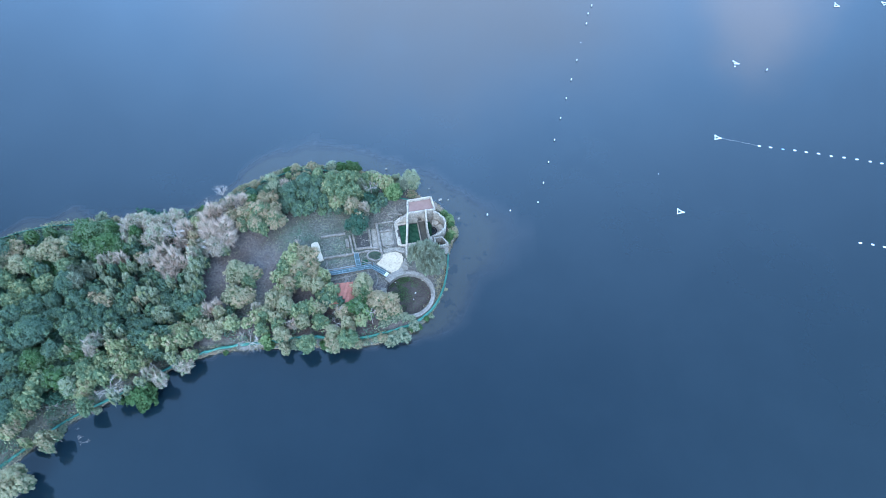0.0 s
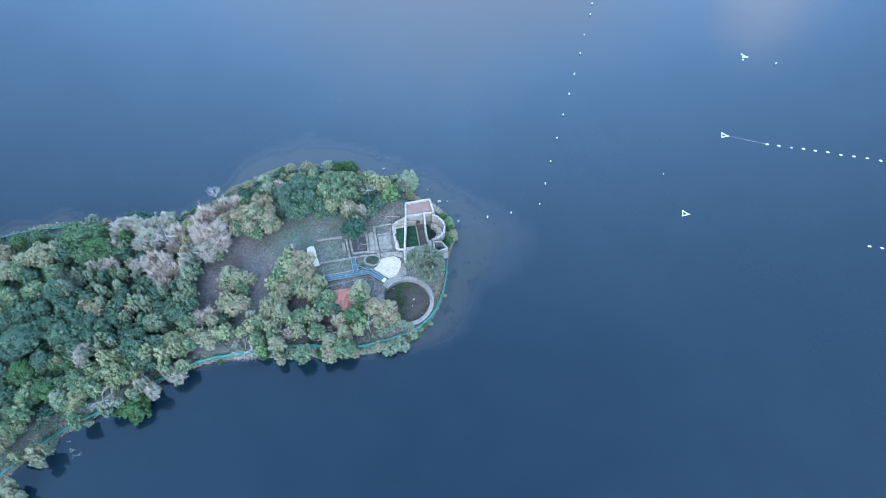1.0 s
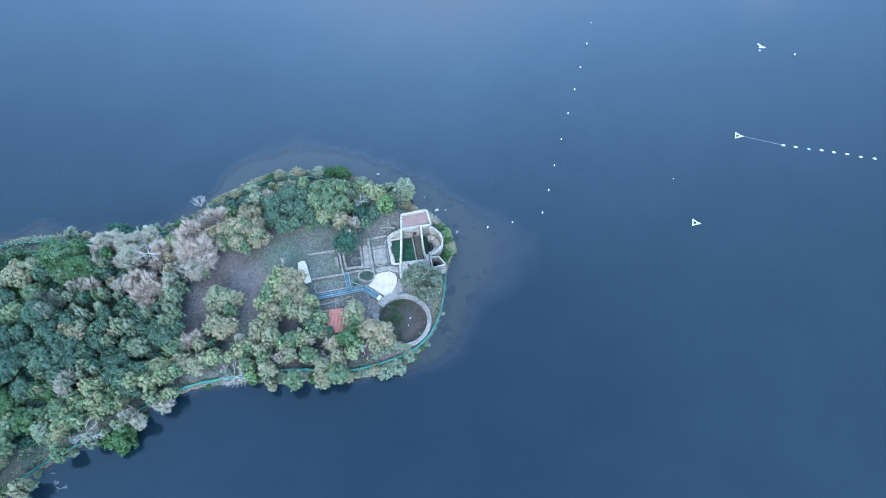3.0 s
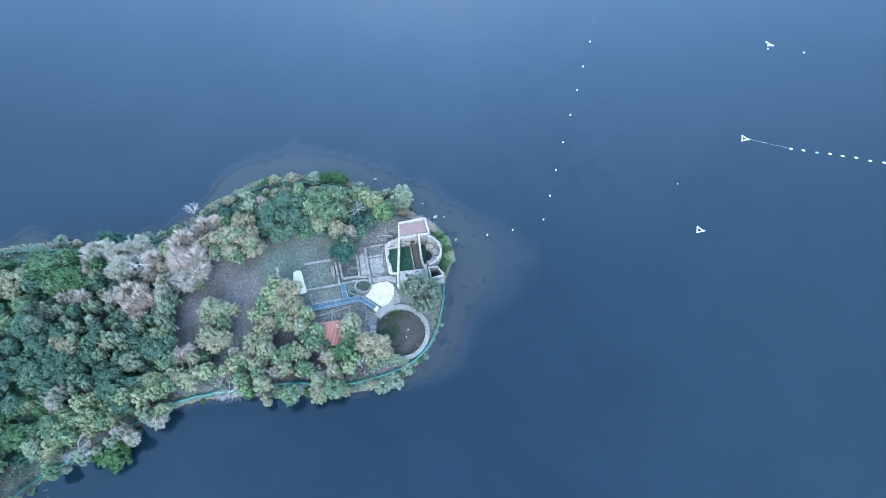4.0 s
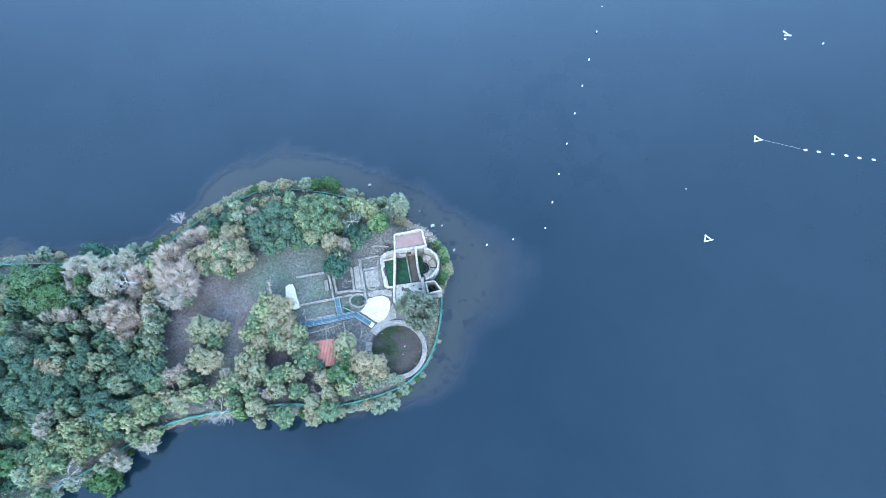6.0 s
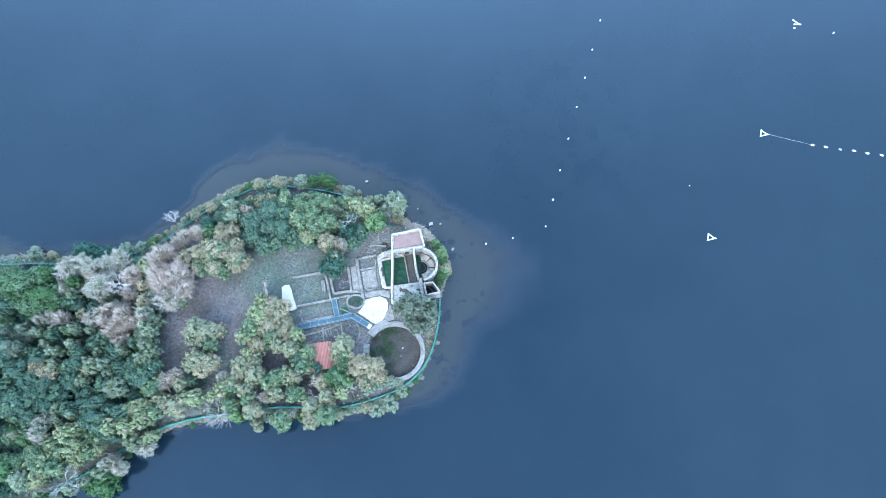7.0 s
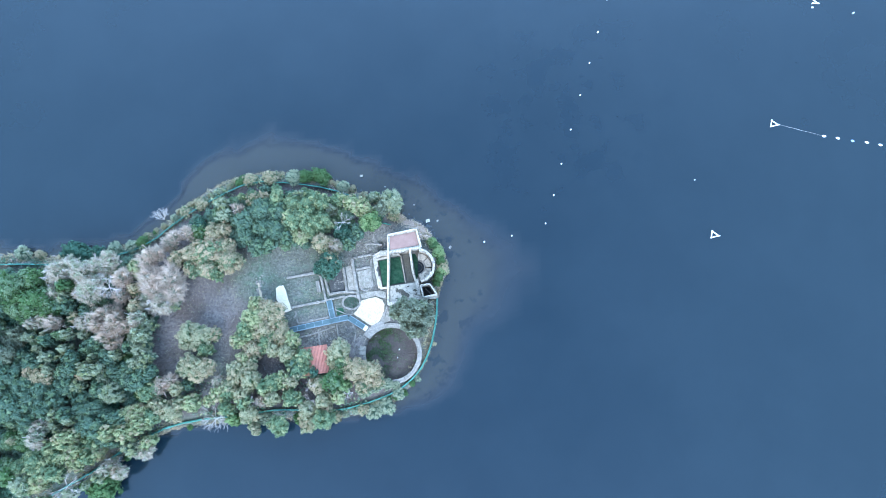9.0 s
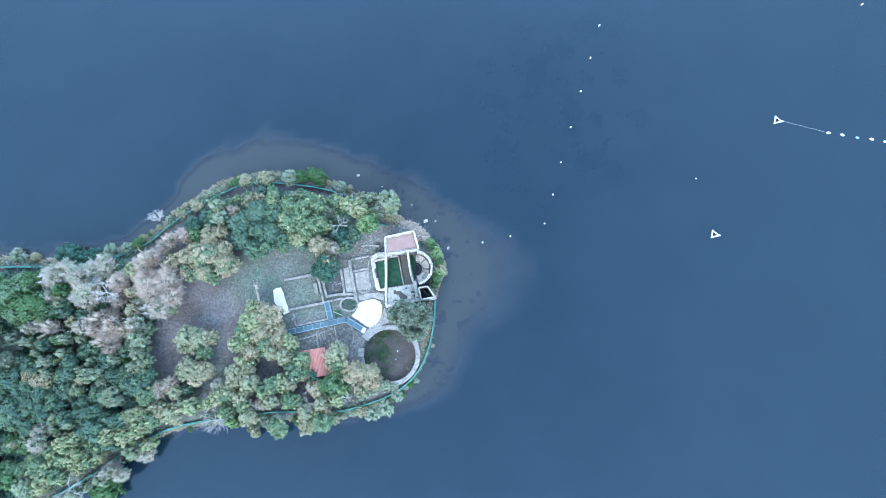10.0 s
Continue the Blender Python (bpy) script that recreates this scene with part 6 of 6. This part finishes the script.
dead_wood("dead_tree", -11.3, 85.4, 5.9, 1.0, "bleached bare treetop above the evergreens", 3, 0.7, 4)
dead_wood("dead_tree", -11.9, 90.6, 3.6, 0.8, "bleached bare treetop above the evergreens", 9, 0.7, 3)
dead_wood("dead_tree", -42.8, 87.0, 0.9, 1.2, "leafless grey shrub leaning over the lake", 4, 0.4, 9, (-0.4, 0.5, 0.2))
dead_wood("dead_tree", -32.4, 53.2, 1.1, 1.6, "fallen bleached tree across the fence", 5, 0.3, 8)
dead_wood("dead_branch", -33.3, 58.2, 1.0, 1.0, "fallen bleached branch on the wood floor", 6, 0.1, 2)
dead_wood("dead_tree", -16.3, 56.0, 3.6, 0.9, "thin bleached dead tree among shrubs", 7, 0.5, 3)
dead_wood("dead_tree", -16.2, 58.4, 4.7, 0.6, "thin bleached dead branch in a crown", 12, 0.5, 3)
dead_wood("dead_tree", -25.8, 56.0, 4.2, 0.7, "thin bleached dead branch in a crown", 13, 0.6, 3)
dead_wood("dead_tree", -54.3, 43.1, 4.6, 1.4, "leafless pale grey tree on the bank", 8, 0.5, 6)
dead_wood("dead_tree", -65.3, 41.1, 1.6, 0.9, "bleached dead tree on bare ground", 10, 0.4, 4)
dead_wood("dead_tree", -49.0, 74.6, 6.2, 1.3, "bleached bare limbs among twiggy trees", 14, 0.6, 6)
dead_wood("dead_branch", -58.6, 35.1, 0.05, 0.5, "pale branch drifting by the bank", 15, 0.05, 2)
dead_wood("dead_branch", -59.8, 35.6, 0.04, 0.5, "pale bare branch standing in the shallows", 21, 0.05, 2, (0.1, 1.0, 0))
dead_wood("dead_branch", -60.6, 37.4, 0.04, 0.3, "pale twigs breaking the water by the bank", 22, 0.05, 2)
dead_wood("dead_branch", -10.0, 57.2, 5.9, 0.7, "bleached twigs in the top of a bright tree", 16, 0.5, 4)
dead_wood("dead_tree", -66.4, 81.4, 0.9, 0.8, "pale leafless shrub on the shore", 17, 0.5, 5)

# ---- ground cover ----


def scatter(name, label, category, n, box, keep, material, long, wide, height, upright, seed, floor=0.0):
    """Blades or small leaves strewn over the ground, as one piece."""
    g1 = np.random.default_rng(seed)
    x, y = g1.uniform(box[0], box[1], n), g1.uniform(box[2], box[3], n)
    ok = g1.uniform(0, 1, n) < keep(x, y)
    x, y = x[ok], y[ok]
    z = land_height(x, y)
    m = len(x)
    q = g1.normal(size=(m, 3))
    q[:, 2] = np.abs(q[:, 2]) * upright + 0.15
    q /= np.linalg.norm(q, axis=1, keepdims=True)
    s = np.cross(q, g1.normal(size=(m, 3)))
    s /= np.linalg.norm(s, axis=1, keepdims=True)
    sc = g1.uniform(0.5, 1.4, (m, 1))
    c = np.stack([x, y, np.maximum(z, floor) + g1.uniform(0.0, 1.0, m) * height], 1) + q * long * sc * 0.9
    ob = new(name, leaf_mesh(name, leaves_from(c, q * long * sc, s * wide * sc), material))
    return tagged(ob, label, category, kind="stuff")


def clumps(x, y, s, lo, hi, seed=0.0):
    return sm(lo, hi, ripple(x, y, s, seed) * 0.5 + ripple(x, y, s * 2.3, seed + 3) * 0.35 + 0.4)


def in_wood(x, y):
    d = shore_distance(x, y)
    return (d > 0.8) * (sm(-42, -46, x) + sm(-14, -17, x) * sm(82, 85, y + 0.12 * (x + 20)) + 0.8 * sm(61, 58, y) * sm(-6, -9, x) * sm(-50, -40, x)) * clumps(x, y, 0.5, 0.15, 0.5)


scatter("undergrowth", "tangled dark green undergrowth below the trees", "undergrowth", 90000, (-90, 0, 26, 95), lambda x, y: np.clip(in_wood(x, y), 0, 1), LEAF["holm"], 0.22, 0.13, 1.1, 0.8, 21)
scatter("scrub", "patchy pale scrub below the trees", "undergrowth", 40000, (-90, 0, 26, 95), lambda x, y: np.clip(in_wood(x, y), 0, 1) * clumps(x, y, 0.7, 0.4, 0.6, 5), LEAF["olive"], 0.22, 0.10, 1.6, 0.8, 22)
scatter("shore_grass", "dry straw-coloured grass and reeds fringing the shore", "grass", 340000, (-92, 8, 24, 98), lambda x, y: np.clip(sm(-0.3, 0.2, shore_distance(x, y)) * sm(2.3, 1.0, shore_distance(x, y)), 0, 1) * clumps(x, y, 0.9, 0.0, 0.5, 2) * (0.7 + 0.3 * sm(56, 62, y)), LEAF["tan"], 0.24, 0.05, 0.25, 1.0, 23)
scatter("field_grass", "thin tufts of grass over the bare field", "grass", 60000, (-46, 4, 55, 90), lambda x, y: (shore_distance(x, y) > 1) * clumps(x, y, 0.6, 0.45, 0.75, 7) * 0.55 * (np.hypot(x + 1, y - 77) > 6.5) * (np.hypot(x - POOL_C[0], y - POOL_C[1]) > 5.6), LEAF["olive"], 0.09, 0.02, 0.02, 1.0, 24)
scatter("leaf_litter", "fallen pale leaves strewn over the soil", "leaves", 50000, (-46, 4, 55, 92), lambda x, y: (shore_distance(x, y) > 1) * (0.12 + 0.3 * clumps(x, y, 0.35, 0.4, 0.8, 9)) * (np.hypot(x + 1, y - 77) > 6.5), LEAF["tan"], 0.05, 0.035, 0.02, 0.05, 25)
scatter("pool_weeds", "low green weeds on the floor of the round pool", "grass", 16000, (-8, 1, 59, 68), lambda x, y: (np.hypot(x - POOL_C[0], y - POOL_C[1]) < 4.3) * np.clip(sm(-1.4, -5.4, x + 0.3 * (64 - y)) * clumps(x, y, 1.1, 0.1, 0.6, 13) + 0.06, 0, 1), LEAF["green"], 0.10, 0.04, 0.05, 1.0, 26, 0.14)
scatter("oval_weeds", "green weeds filling the oval basin", "grass", 1500, (-11.6, -8.8, 71.3, 73.4), lambda x, y: (((x + 10.2) / 1.25) ** 2 + ((y - 72.35) / 0.9) ** 2 < 1) * 0.9, LEAF["holm"], 0.10, 0.05, 0.05, 1.0, 27, 0.95)
scatter("court_weeds", "thin weeds in the cracks of the paving", "grass", 9000, (-10, 2, 66, 83), lambda x, y: (shore_distance(x, y) > 1) * clumps(x, y, 1.3, 0.55, 0.85, 11) * (np.hypot(x + 1, y - 77.5) > 6.2) * 0.8 * (np.hypot(x - POOL_C[0], y - POOL_C[1]) > 4.6), LEAF["holm"], 0.09, 0.035, 0.05, 1.0, 28, 0.9)
scatter("dry_bank_grass", "pale dry grass on the bank below the hall", "grass", 26000, (-4, 8, 73, 89), lambda x, y: (shore_distance(x, y) > 0.05) * sm(2.0, 0.9, shore_distance(x, y)) * 0.95, LEAF["bare"], 0.16, 0.035, 0.06, 0.8, 29)
scatter("grit", "pale crushed stone and mortar crumbs strewn round the ruin", "gravel", 76000, (-22, 3, 63.5, 84), lambda x, y: (shore_distance(x, y) > 1) * (0.10 + 0.75 * np.exp(-(((x + 10) / 5.5) ** 2 + ((y - 67) / 2.6) ** 2)) + 0.5 * np.exp(-(((x + 6.5) / 2.5) ** 2 + ((y - 81.5) / 2.2) ** 2)) + 0.35 * np.exp(-(((x + 8) / 3) ** 2 + ((y - 76) / 3) ** 2))) * clumps(x, y, 1.4, 0.1, 0.6, 15) * (np.hypot(x + 1, y - 77.5) > 6.2) * (np.hypot(x - POOL_C[0], y - POOL_C[1]) > 5.6), M_FLOOR, 0.075, 0.06, 0.02, 0.05, 31, 0.6)
